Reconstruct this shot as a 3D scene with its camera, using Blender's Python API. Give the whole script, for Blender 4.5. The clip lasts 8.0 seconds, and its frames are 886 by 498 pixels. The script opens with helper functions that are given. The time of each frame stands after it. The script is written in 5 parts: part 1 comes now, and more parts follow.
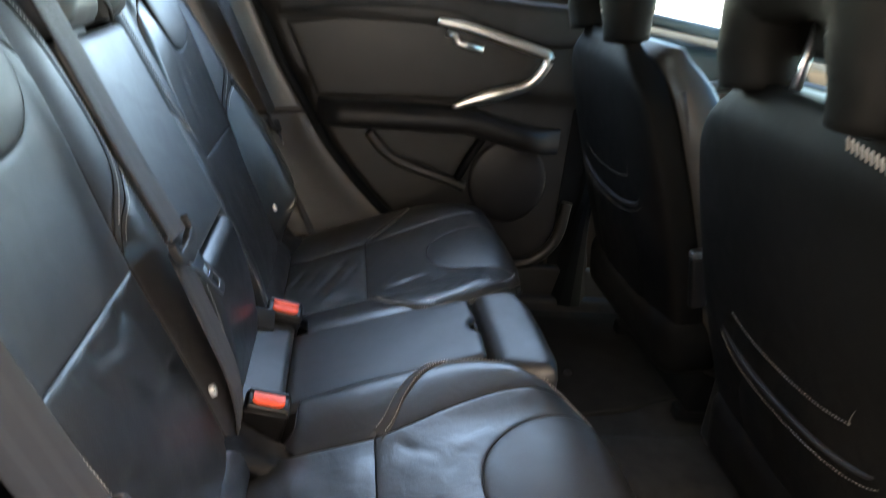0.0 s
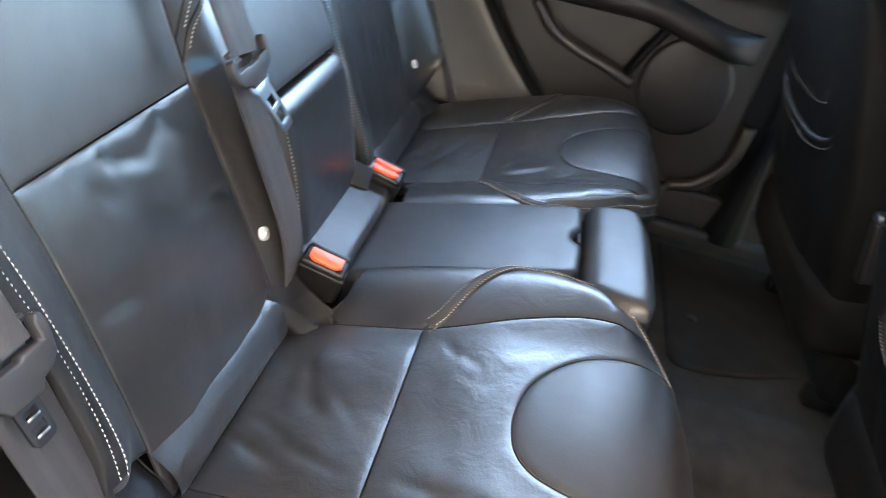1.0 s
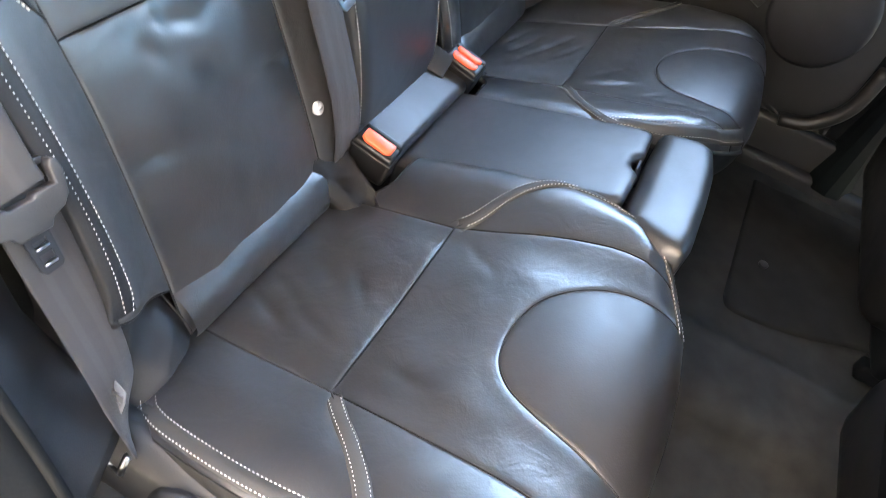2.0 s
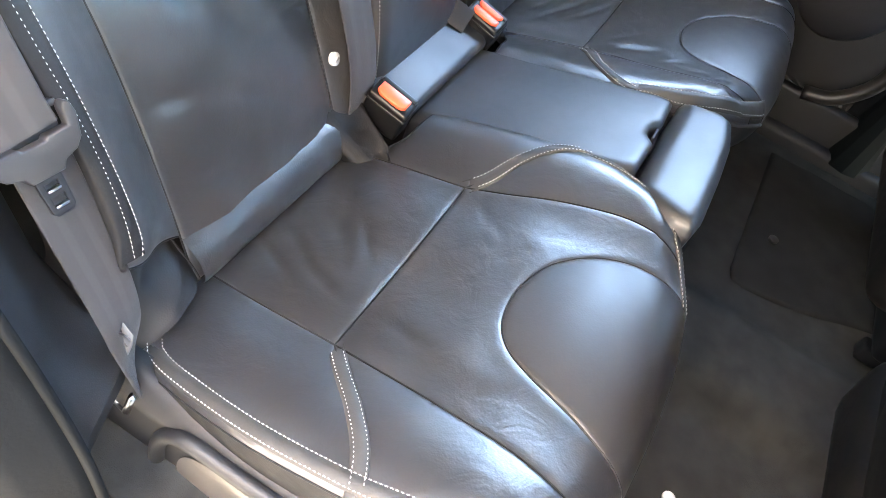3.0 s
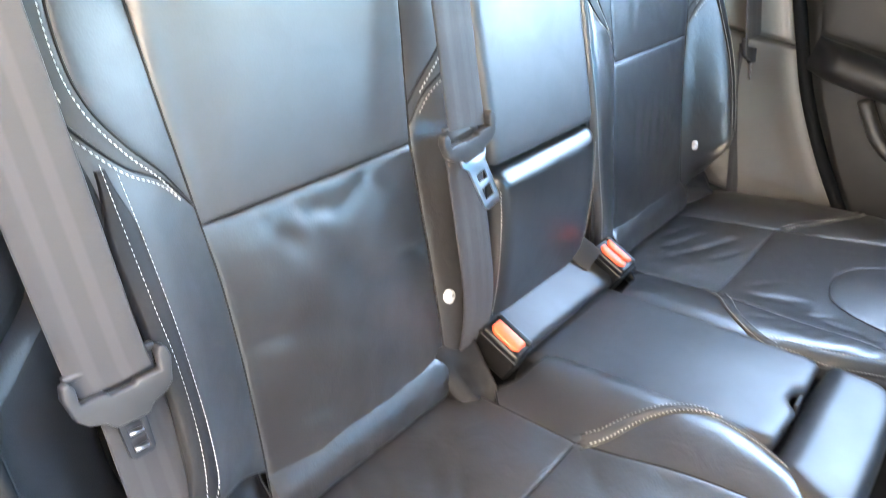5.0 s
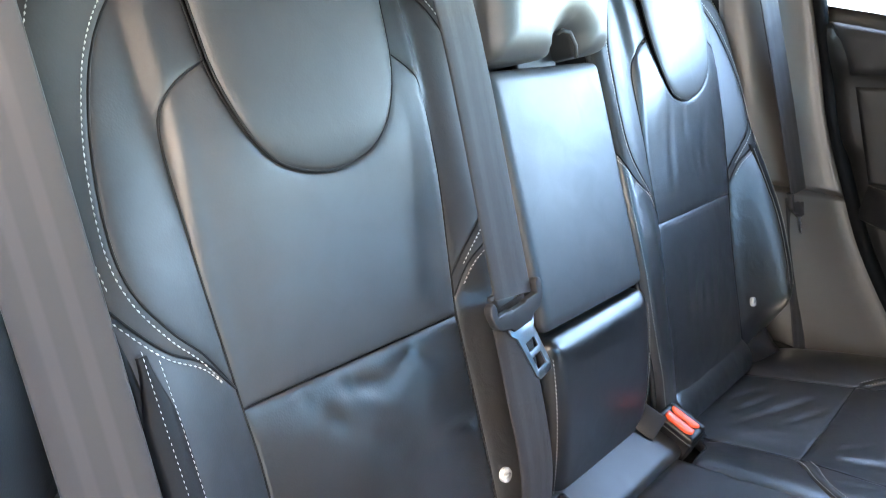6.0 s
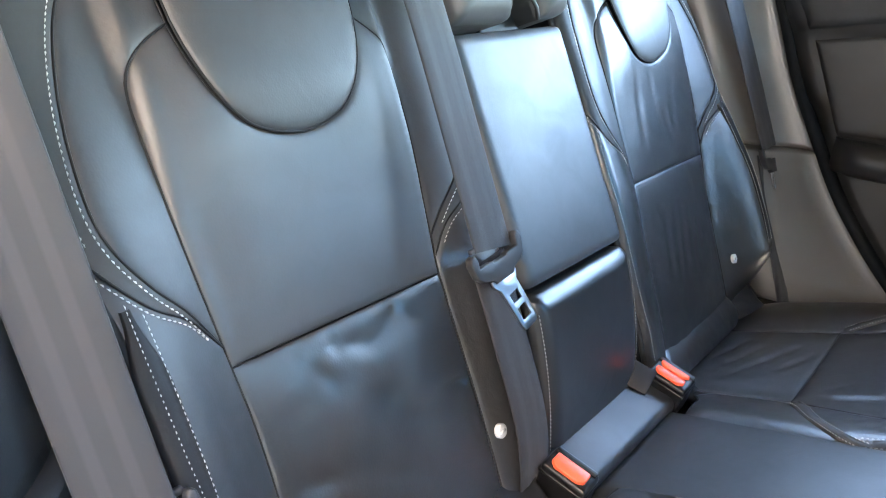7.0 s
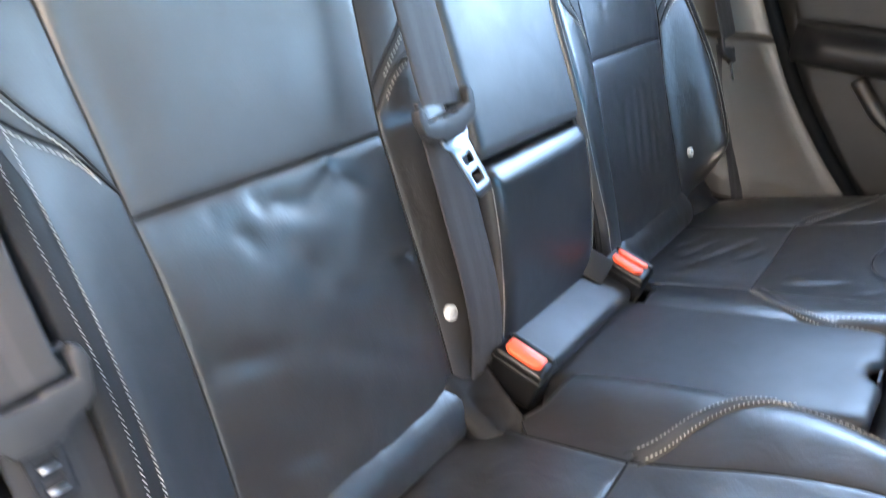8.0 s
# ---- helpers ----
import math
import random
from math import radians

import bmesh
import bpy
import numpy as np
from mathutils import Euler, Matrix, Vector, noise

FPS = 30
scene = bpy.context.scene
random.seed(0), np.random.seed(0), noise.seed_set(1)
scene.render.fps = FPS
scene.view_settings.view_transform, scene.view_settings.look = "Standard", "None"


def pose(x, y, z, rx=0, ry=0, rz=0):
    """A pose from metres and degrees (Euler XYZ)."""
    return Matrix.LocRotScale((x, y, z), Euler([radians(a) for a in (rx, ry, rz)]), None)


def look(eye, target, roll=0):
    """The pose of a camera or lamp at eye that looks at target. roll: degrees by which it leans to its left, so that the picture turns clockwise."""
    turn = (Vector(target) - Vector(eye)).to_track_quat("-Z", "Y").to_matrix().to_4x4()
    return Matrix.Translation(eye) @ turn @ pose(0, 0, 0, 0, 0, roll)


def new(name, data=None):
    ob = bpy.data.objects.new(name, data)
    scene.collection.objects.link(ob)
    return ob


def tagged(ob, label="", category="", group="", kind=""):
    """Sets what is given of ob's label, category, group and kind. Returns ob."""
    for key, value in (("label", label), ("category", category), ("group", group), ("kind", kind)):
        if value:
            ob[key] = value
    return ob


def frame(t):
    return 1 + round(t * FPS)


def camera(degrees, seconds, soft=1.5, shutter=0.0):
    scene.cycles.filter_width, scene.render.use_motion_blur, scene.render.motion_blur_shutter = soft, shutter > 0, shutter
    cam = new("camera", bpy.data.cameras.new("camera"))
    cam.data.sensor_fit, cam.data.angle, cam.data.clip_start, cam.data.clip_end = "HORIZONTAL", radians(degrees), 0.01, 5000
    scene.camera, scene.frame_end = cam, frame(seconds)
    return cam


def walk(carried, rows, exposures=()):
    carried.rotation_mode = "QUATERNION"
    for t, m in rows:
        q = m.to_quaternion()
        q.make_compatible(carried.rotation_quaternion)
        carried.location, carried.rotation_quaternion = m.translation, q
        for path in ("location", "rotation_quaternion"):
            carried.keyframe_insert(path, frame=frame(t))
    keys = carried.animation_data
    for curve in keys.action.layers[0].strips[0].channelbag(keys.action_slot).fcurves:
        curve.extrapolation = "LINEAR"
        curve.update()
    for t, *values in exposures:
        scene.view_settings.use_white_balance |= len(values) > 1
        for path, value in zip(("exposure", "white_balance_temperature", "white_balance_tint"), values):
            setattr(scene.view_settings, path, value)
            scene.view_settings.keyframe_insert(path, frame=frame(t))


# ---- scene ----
from mathutils import geometry

# ---- camera ----
cam = camera(63.1, 8.0, 0.65, 0.4)
PATH = [
    (0, (0.1253, -0.9795, 0.8943), (0.3986, 0.7057, 0.2081), 6.56),
    (0.2, (0.135, -0.951, 0.855), (0.403, 0.843, 0.013), 7.9),
    (0.5, (0.1672, -0.9249, 0.8302), (0.3222, 0.6564, -0.0979), 6.84),
    (0.7, (0.183, -0.907, 0.833), (0.284, 0.788, -0.224), 8.9),
    (1, (0.2419, -0.8577, 0.8451), (0.1209, 0.6850, -0.1504), 13.74),
    (1.2, (0.273, -0.836, 0.841), (-0.040, 0.761, -0.322), 11.5),
    (1.5, (0.3098, -0.8209, 0.8566), (-0.0200, 0.5599, -0.3139), 14.28),
    (1.7, (0.322, -0.817, 0.859), (-0.013, 0.650, -0.458), 15.6),
    (2, (0.3222, -0.8235, 0.8914), (0.0402, 0.4580, -0.3985), 19.34),
    (3.3, (0.3161, -0.8146, 0.8976), (0.0708, 0.3823, -0.4782), 23.48),
    (3.5, (0.3105, -0.8096, 0.8967), (0.0260, 0.3872, -0.4716), 22.31),
    (4, (0.3027, -0.7795, 0.9123), (-0.0848, 0.4495, -0.4011), 21.61),
    (4.5, (0.2997, -0.7606, 0.9141), (-0.2709, 0.4862, -0.3129), 19.19),
    (5, (0.3071, -0.7519, 0.9139), (-0.4732, 0.4978, -0.1884), 14.20),
    (5.2, (0.3096, -0.7472, 0.9140), (-0.5571, 0.5175, -0.1033), 11.48),
    (6.3, (0.3011, -0.7330, 0.8953), (-0.8032, 0.5486, 0.1718), 6.20),
    (6.5, (0.3037, -0.7321, 0.8744), (-0.8017, 0.5525, 0.1578), 4.80),
    (7, (0.3297, -0.7486, 0.8620), (-0.7248, 0.5698, 0.1303), 3.54),
    (7.5, (0.3166, -0.7721, 0.8477), (-0.6471, 0.5772, 0.0501), 4.40),
    (7.8, (0.281, -0.746, 0.819), (-0.664, 0.761, -0.096), 6.7),
    (8, (0.3046, -0.7104, 0.7642), (-0.5852, 0.6472, -0.1023), 5.52),
]
EXPOSURE = [(0.0, 5.60, 9300, 8), (0.5, 6.28, 9250, 8), (1.0, 6.83, 8900, 8), (1.5, 6.93, 8630, 8), (2.0, 7.18, 8630, 8), (3.5, 7.50, 8680, 8), (5.0, 7.68, 8780, 8), (6.3, 6.60, 8000, 8), (8.0, 6.92, 8200, 8)]
walk(cam, [(t, look(eye, target, roll)) for t, eye, target, roll in PATH], EXPOSURE)

# ---- world and sun ----
world = bpy.data.worlds.new("daylight")
scene.world = world
world.use_nodes = True
wn = world.node_tree.nodes
sky = wn.new("ShaderNodeTexSky")
sky.sky_type = "NISHITA"
sky.sun_disc = False
SUN_UP, SUN_ROUND = 70.0, 280.0
sky.sun_elevation = radians(SUN_UP)
sky.sun_rotation = radians(SUN_ROUND)
sky.altitude, sky.air_density, sky.dust_density, sky.ozone_density = 50, 1.0, 0.4, 3.0
wn["Background"].inputs["Strength"].default_value = 0.15
world.node_tree.links.new(sky.outputs["Color"], wn["Background"].inputs["Color"])
sun_data = bpy.data.lights.new("sun", "SUN")
sun_data.energy, sun_data.angle, sun_data.color = 3.6, radians(0.6), (1.0, 0.94, 0.86)
sun = new("sun", sun_data)
sun.matrix_world = look((0, 0, 0), (-math.sin(radians(SUN_ROUND)) * math.cos(radians(SUN_UP)), -math.cos(radians(SUN_ROUND)) * math.cos(radians(SUN_UP)), -math.sin(radians(SUN_UP))))


# ---- materials ----
def shader(name, color, rough, metal=0.0, spec=0.5):
    m = bpy.data.materials.new(name)
    m.use_nodes = True
    b = m.node_tree.nodes["Principled BSDF"]
    b.inputs["Base Color"].default_value = (*color, 1)
    b.inputs["Roughness"].default_value = rough
    b.inputs["Metallic"].default_value = metal
    b.inputs["Specular IOR Level"].default_value = spec
    return m, m.node_tree.nodes, m.node_tree.links, b


def add(nodes, kind, **values):
    n = nodes.new(kind)
    for key, value in values.items():
        n.inputs[key.replace("_", " ")].default_value = value
    return n


def ramp(nodes, low, high, a=0.3, b=0.7):
    r = nodes.new("ShaderNodeValToRGB")
    r.color_ramp.elements[0].position, r.color_ramp.elements[1].position = a, b
    r.color_ramp.elements[0].color = (*low, 1) if not isinstance(low, float) else (low, low, low, 1)
    r.color_ramp.elements[1].color = (*high, 1) if not isinstance(high, float) else (high, high, high, 1)
    return r


def leather(name, color, rough, creases=0.25, grain=0.12, spec=1.0):
    """Black hide: pebbled grain, soft creases and worn gloss."""
    m, n, l, b = shader(name, color, rough, 0.0, spec)
    at = n.new("ShaderNodeTexCoord")
    pebble = add(n, "ShaderNodeTexVoronoi", Scale=520.0)
    soft = add(n, "ShaderNodeTexNoise", Scale=26.0, Detail=4.0, Roughness=0.55, Distortion=0.8)
    wear = add(n, "ShaderNodeTexNoise", Scale=7.0, Detail=3.0)
    for t in (pebble, soft, wear):
        l.new(at.outputs["Object"], t.inputs["Vector"])
    low = add(n, "ShaderNodeBump", Strength=creases, Distance=0.004)
    l.new(soft.outputs["Fac"], low.inputs["Height"])
    fine = add(n, "ShaderNodeBump", Strength=grain, Distance=0.0006)
    l.new(pebble.outputs["Distance"], fine.inputs["Height"])
    l.new(low.outputs["Normal"], fine.inputs["Normal"])
    l.new(fine.outputs["Normal"], b.inputs["Normal"])
    tone = ramp(n, tuple(c * 0.75 for c in color), tuple(c * 1.3 for c in color))
    l.new(wear.outputs["Fac"], tone.inputs["Fac"])
    l.new(tone.outputs["Color"], b.inputs["Base Color"])
    gloss = ramp(n, rough - 0.02, rough + 0.07)
    l.new(soft.outputs["Fac"], gloss.inputs["Fac"])
    l.new(gloss.outputs["Color"], b.inputs["Roughness"])
    return m


def grained(name, color, rough, scale=300.0, strength=0.2, metal=0.0, spread=0.25, spec=0.5):
    """A surface with fine relief and slight blotches: moulded plastic, carpet, lining, tarmac."""
    m, n, l, b = shader(name, color, rough, metal, spec)
    at = n.new("ShaderNodeTexCoord")
    fine = add(n, "ShaderNodeTexNoise", Scale=scale, Detail=3.0)
    wide = add(n, "ShaderNodeTexNoise", Scale=scale / 35, Detail=4.0)
    for t in (fine, wide):
        l.new(at.outputs["Object"], t.inputs["Vector"])
    bump = add(n, "ShaderNodeBump", Strength=strength, Distance=0.3 / scale)
    l.new(fine.outputs["Fac"], bump.inputs["Height"])
    l.new(bump.outputs["Normal"], b.inputs["Normal"])
    tone = ramp(n, tuple(c * (1 - spread) for c in color), tuple(c * (1 + spread) for c in color))
    l.new(wide.outputs["Fac"], tone.inputs["Fac"])
    l.new(tone.outputs["Color"], b.inputs["Base Color"])
    return m


def woven(name, color, pale):
    """Belt webbing: lengthwise bands and a fine cross weave, laid along the strap."""
    m, n, l, b = shader(name, color, 0.68, 0.0, 0.36)
    at = n.new("ShaderNodeTexCoord")
    split = n.new("ShaderNodeSeparateXYZ")
    l.new(at.outputs["UV"], split.inputs["Vector"])
    bands = n.new("ShaderNodeValToRGB")
    r = bands.color_ramp
    r.interpolation = "LINEAR"
    r.elements[0].position, r.elements[0].color = 0.0, (*color, 1)
    r.elements[1].position, r.elements[1].color = 1.0, (*color, 1)
    for where, c in ((0.22, color), (0.26, pale), (0.36, pale), (0.40, color), (0.58, color), (0.62, pale), (0.72, pale), (0.76, color)):
        r.elements.new(where).color = (*c, 1)
    l.new(split.outputs["X"], bands.inputs["Fac"])
    l.new(bands.outputs["Color"], b.inputs["Base Color"])
    rib = add(n, "ShaderNodeTexWave", Scale=260.0, Distortion=0.6)
    rib.bands_direction = "Y"
    l.new(at.outputs["UV"], rib.inputs["Vector"])
    bump = add(n, "ShaderNodeBump", Strength=0.25, Distance=0.0005)
    l.new(rib.outputs["Fac"], bump.inputs["Height"])
    l.new(bump.outputs["Normal"], b.inputs["Normal"])
    b.inputs["Sheen Weight"].default_value = 0.05
    return m


def glass(name="window_glass", tint=(0.86, 0.90, 0.89)):
    m = bpy.data.materials.new(name)
    m.use_nodes = True
    n, l = m.node_tree.nodes, m.node_tree.links
    clear = n.new("ShaderNodeBsdfTransparent")
    clear.inputs["Color"].default_value = (*tint, 1)
    shine = n.new("ShaderNodeBsdfGlossy")
    shine.inputs["Roughness"].default_value = 0.02
    mix = n.new("ShaderNodeMixShader")
    mix.inputs["Fac"].default_value = 0.06
    l.new(clear.outputs[0], mix.inputs[1])
    l.new(shine.outputs[0], mix.inputs[2])
    l.new(mix.outputs[0], n["Material Output"].inputs["Surface"])
    return m


HIDE = leather("black_leather", (0.011, 0.011, 0.012), 0.325)
HIDE_SOFT = leather("creased_black_leather", (0.012, 0.012, 0.013), 0.36, creases=0.13)
HIDE_SMOOTH = leather("taut_black_leather", (0.011, 0.011, 0.012), 0.50, creases=0.05, grain=0.06, spec=0.9)
HIDE_GLOSS = leather("polished_black_leather", (0.010, 0.010, 0.011), 0.31, creases=0.06, grain=0.06, spec=0.8)
HIDE_PAD = leather("stretched_black_leather", (0.011, 0.011, 0.012), 0.43, creases=0.05, grain=0.08, spec=0.60)
HIDE_WING = leather("dull_wing_leather", (0.011, 0.011, 0.012), 0.52, creases=0.08, grain=0.08, spec=0.6)
# Front-seat leather set near black for the shade on the seat backs.
HIDE_SHADED = leather("shaded_front_leather", (0.0032, 0.0032, 0.0032), 0.55, creases=0.15, spec=0.05)
# For seams and edges; its darkness also stands in for shade on walls and flaps.
EDGE_SHADE_HIDE = leather("edge_and_shade_leather", (0.007, 0.007, 0.008), 0.6, creases=0.1, spec=0.2)
BAND = leather("seam_band_leather", (0.016, 0.0155, 0.015), 0.58, creases=0.1, spec=0.45)
THREAD = grained("pale_thread", (0.37, 0.355, 0.33), 0.7, 900.0, 0.3)
THREAD_DIM = grained("dull_thread", (0.26, 0.25, 0.235), 0.7, 900.0, 0.3)
THREAD_DARK = grained("grey_thread", (0.085, 0.082, 0.078), 0.7, 900.0, 0.3)
WEB = woven("grey_webbing", (0.0150, 0.0146, 0.0168), (0.0215, 0.0208, 0.0236))
BELT_PLASTIC = grained("belt_plastic", (0.016, 0.0163, 0.0185), 0.5, 600.0, 0.15, 0.0, 0.2, 0.35)
STEEL = grained("zinc_steel", (0.24, 0.25, 0.27), 0.30, 400.0, 0.05, 1.0, 0.08)
CHROME = grained("satin_chrome", (0.72, 0.72, 0.71), 0.28, 200.0, 0.03, 1.0, 0.05)
COATED = grained("dark_coated_steel", (0.010, 0.011, 0.014), 0.5, 400.0, 0.05, 0.0, 0.1, 0.15)
RED = grained("red_button_plastic", (0.78, 0.085, 0.035), 0.38, 300.0, 0.05, 0.0, 0.08)
GLOSS_BLACK = grained("black_buckle_plastic", (0.006, 0.006, 0.0065), 0.33, 500.0, 0.1, 0.0, 0.2, 0.25)
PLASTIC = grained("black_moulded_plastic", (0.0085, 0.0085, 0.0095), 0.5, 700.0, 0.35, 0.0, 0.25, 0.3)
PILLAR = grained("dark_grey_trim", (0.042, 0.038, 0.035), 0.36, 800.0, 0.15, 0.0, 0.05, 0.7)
DOOR = grained("charcoal_door_trim", (0.0095, 0.0088, 0.0083), 0.45, 500.0, 0.2, 0.0, 0.25, 0.40)
RUBBER = grained("black_rubber", (0.0035, 0.0042, 0.005), 0.7, 300.0, 0.2, 0.0, 0.25, 0.08)
CARPET = grained("charcoal_carpet", (0.0155, 0.0155, 0.015), 0.95, 900.0, 1.0, 0.0, 0.3, 0.1)
CARPET_MAT = grained("black_carpet_mat", (0.009, 0.009, 0.009), 0.97, 800.0, 1.0, 0.0, 0.3, 0.1)
KNOB = grained("pale_grey_plastic", (0.44, 0.45, 0.46), 0.45, 300.0, 0.05, 0.0, 0.06)
KNOB_MARK = grained("grey_mark", (0.30, 0.31, 0.32), 0.5, 300.0, 0.05)
LINING = grained("brown_headlining", (0.075, 0.064, 0.054), 0.95, 900.0, 0.4, 0.0, 0.1, 0.1)
LIP_TRIM = grained("grey_pocket_lip", (0.020, 0.0185, 0.0175), 0.42, 600.0, 0.2, 0.0, 0.1, 0.5)
LEDGE = grained("blue_grey_ledge", (0.11, 0.16, 0.18), 0.5, 300.0, 0.1)
# Paler copy of the black leather, with daylight put into its colour.
HIDE_LIT = leather("lit_grey_leather", (0.040, 0.036, 0.032), 0.5, creases=0.15, spec=0.5)
PAINT = grained("dark_body_paint", (0.008, 0.013, 0.018), 0.25, 60.0, 0.02)
LABEL = grained("white_label", (0.075, 0.08, 0.09), 0.6, 500.0, 0.1)
INK = grained("label_ink", (0.03, 0.03, 0.04), 0.6, 500.0, 0.1)
RENDER = grained("cream_render", (0.52, 0.395, 0.322), 0.9, 30.0, 0.5, 0.0, 0.12)
GLASS = glass()
GLASS_TINT = glass("tinted_glass", (0.93, 0.97, 0.99))
# Tint added to cut the daylight entering by the front doors.
GLASS_TINTED = glass("front_door_glass", (0.58, 0.66, 0.71))
# Unseen windscreen: blue tint added to dim and colour light from ahead.
SCREEN_GLASS = glass("tinted_screen_glass", (0.195, 0.370, 0.430))
TARMAC = grained("dark_tarmac", (0.055, 0.054, 0.052), 0.9, 60.0, 0.6, 0.0, 0.25)
GROUND = grained("pale_concrete", (0.40, 0.385, 0.355), 0.9, 40.0, 0.5, 0.0, 0.15)

# ---- building helpers ----
SCALE = 0.92  # plan units to metres


def thing(name, label, category, at=(0, 0, 0), group="", kind=""):
    ob = new(name)
    ob.empty_display_size = 0.05
    ob.location = Vector(at) * SCALE
    return tagged(ob, label, category, group, kind)


def part(name, data, material, parent=None, label="", smooth=True, uvs=None):
    """One mesh object from (vertices, faces) in plan units, under its parent."""
    verts, faces = data
    home = Vector((0, 0, 0))
    up = parent
    while up:
        home += up.location
        up = up.parent
    me = bpy.data.meshes.new(name)
    me.from_pydata([tuple(Vector(v) * SCALE - home) for v in verts], [], [tuple(int(i) for i in f) for f in faces])
    me.materials.append(material)
    me.polygons.foreach_set("use_smooth", [smooth] * len(me.polygons))
    if uvs is not None:
        layer = me.uv_layers.new(name="strap")
        for loop in me.loops:
            layer.data[loop.index].uv = uvs[loop.vertex_index]
    me.update()
    ob = new(name, me)
    if parent:
        ob.parent = parent
    return tagged(ob, label) if label else ob


def join(*many):
    verts, faces = [], []
    for v, f in many:
        faces += [tuple(i + len(verts) for i in face) for face in f]
        verts += list(v)
    return verts, faces


def curve(points, step=0.006):
    """A smooth line through the points, evenly sampled."""
    p = [Vector(q) for q in points]
    p = [2 * p[0] - p[1]] + p + [2 * p[-1] - p[-2]]
    dense = []
    for a, b, c, d in zip(p, p[1:], p[2:], p[3:]):
        for k in range(24):
            t = k / 24
            dense.append(0.5 * (2 * b + (c - a) * t + (2 * a - 5 * b + 4 * c - d) * t * t + (3 * b - a - 3 * c + d) * t ** 3))
    dense.append(p[-2])
    return even(dense, step)


def even(line, step):
    """The same line with points at equal steps; its ends stay."""
    far = [0.0]
    for a, b in zip(line, line[1:]):
        far.append(far[-1] + (b - a).length)
    count = max(1, round(far[-1] / step))
    out, k = [], 0
    for i in range(count + 1):
        want = far[-1] * i / count
        while k < len(far) - 2 and far[k + 1] < want:
            k += 1
        gap = far[k + 1] - far[k]
        out.append(line[k].lerp(line[k + 1], (want - far[k]) / gap if gap > 1e-9 else 0))
    return out


def straight(a, b, step=0.006):
    return even([Vector(a), Vector(b)], step)


def loop_of(*lines):
    """A closed outline from lines laid end to end; each is turned round if that fits better."""
    out = list(lines[0])
    if len(lines) > 1:
        nxt = lines[1]
        if min((out[0] - nxt[0]).length, (out[0] - nxt[-1]).length) < min((out[-1] - nxt[0]).length, (out[-1] - nxt[-1]).length):
            out.reverse()
    for line in lines[1:]:
        line = list(line)
        if (line[-1] - out[-1]).length < (line[0] - out[-1]).length:
            line.reverse()
        out += line
    clean = [out[0]]
    for p in out[1:]:
        if (p - clean[-1]).length > 0.0012:
            clean.append(p)
    if (clean[0] - clean[-1]).length < 0.0012:
        clean.pop()
    return clean


def edge_distance(points, outline, closed=True):
    """How far each point lies from a line."""
    a = np.array([tuple(p) for p in outline])
    b = np.roll(a, -1, 0)
    if not closed:
        a, b = a[:-1], b[:-1]
    best = np.full(len(points), 1e9)
    for i in range(0, len(points), 1500):
        q = points[i:i + 1500, None, :]
        ab = (b - a)[None]
        t = (((q - a[None]) * ab).sum(-1) / np.maximum((ab ** 2).sum(-1), 1e-12)).clip(0, 1)
        best[i:i + 1500] = np.sqrt(((q - a[None] - t[..., None] * ab) ** 2).sum(-1)).min(1)
    return best


def inside(points, outline):
    a = np.array([tuple(p) for p in outline])
    b = np.roll(a, -1, 0)
    x, y = points[:, 0:1], points[:, 1:2]
    cross = (a[None, :, 1] > y) != (b[None, :, 1] > y)
    with np.errstate(divide="ignore", invalid="ignore"):
        where = (b[None, :, 0] - a[None, :, 0]) * (y - a[None, :, 1]) / (b[None, :, 1] - a[None, :, 1]) + a[None, :, 0]
    return ((x < where) & cross).sum(1) % 2 == 1


def fill(outline, step, holes=()):
    """Triangles over an outline, with rows of points close along its edge."""
    rim = np.array([tuple(p) for p in outline])
    low, high = rim.min(0), rim.max(0)
    rows = []
    for j, y in enumerate(np.arange(low[1], high[1] + step, step * 0.866)):
        xs = np.arange(low[0] - step, high[0] + step, step) + (step / 2 if j % 2 else 0)
        rows.append(np.stack([xs, np.full_like(xs, y)], 1))
    grid = np.concatenate(rows)
    grid = grid[inside(grid, outline)]
    grid = grid[edge_distance(grid, outline) > step * 1.25]
    along = np.roll(rim, -1, 0) - np.roll(rim, 1, 0)
    side = np.stack([along[:, 1], -along[:, 0]], 1) / np.maximum(np.linalg.norm(along, axis=1, keepdims=True), 1e-9)
    rings = []
    for off in (step * 0.28, step * 0.72):
        for sign in (1, -1):
            ring = rim + side * off * sign
            ring = ring[inside(ring, outline)]
            rings.append(ring[edge_distance(ring, outline) > off * 0.85] if len(ring) else ring)
    points = np.concatenate([rim, *rings, grid])
    n = len(rim)
    edges = [(i, (i + 1) % n) for i in range(n)]
    for hole in holes:
        k = len(points)
        points = np.concatenate([points, np.array([tuple(p) for p in hole])])
        edges += [(k + i, k + (i + 1) % len(hole)) for i in range(len(hole))]
    verts, _, faces, *_ = geometry.delaunay_2d_cdt([Vector(p) for p in points], edges, [], 1, 1e-7)
    return np.array([tuple(v) for v in verts]), [tuple(f) for f in faces]


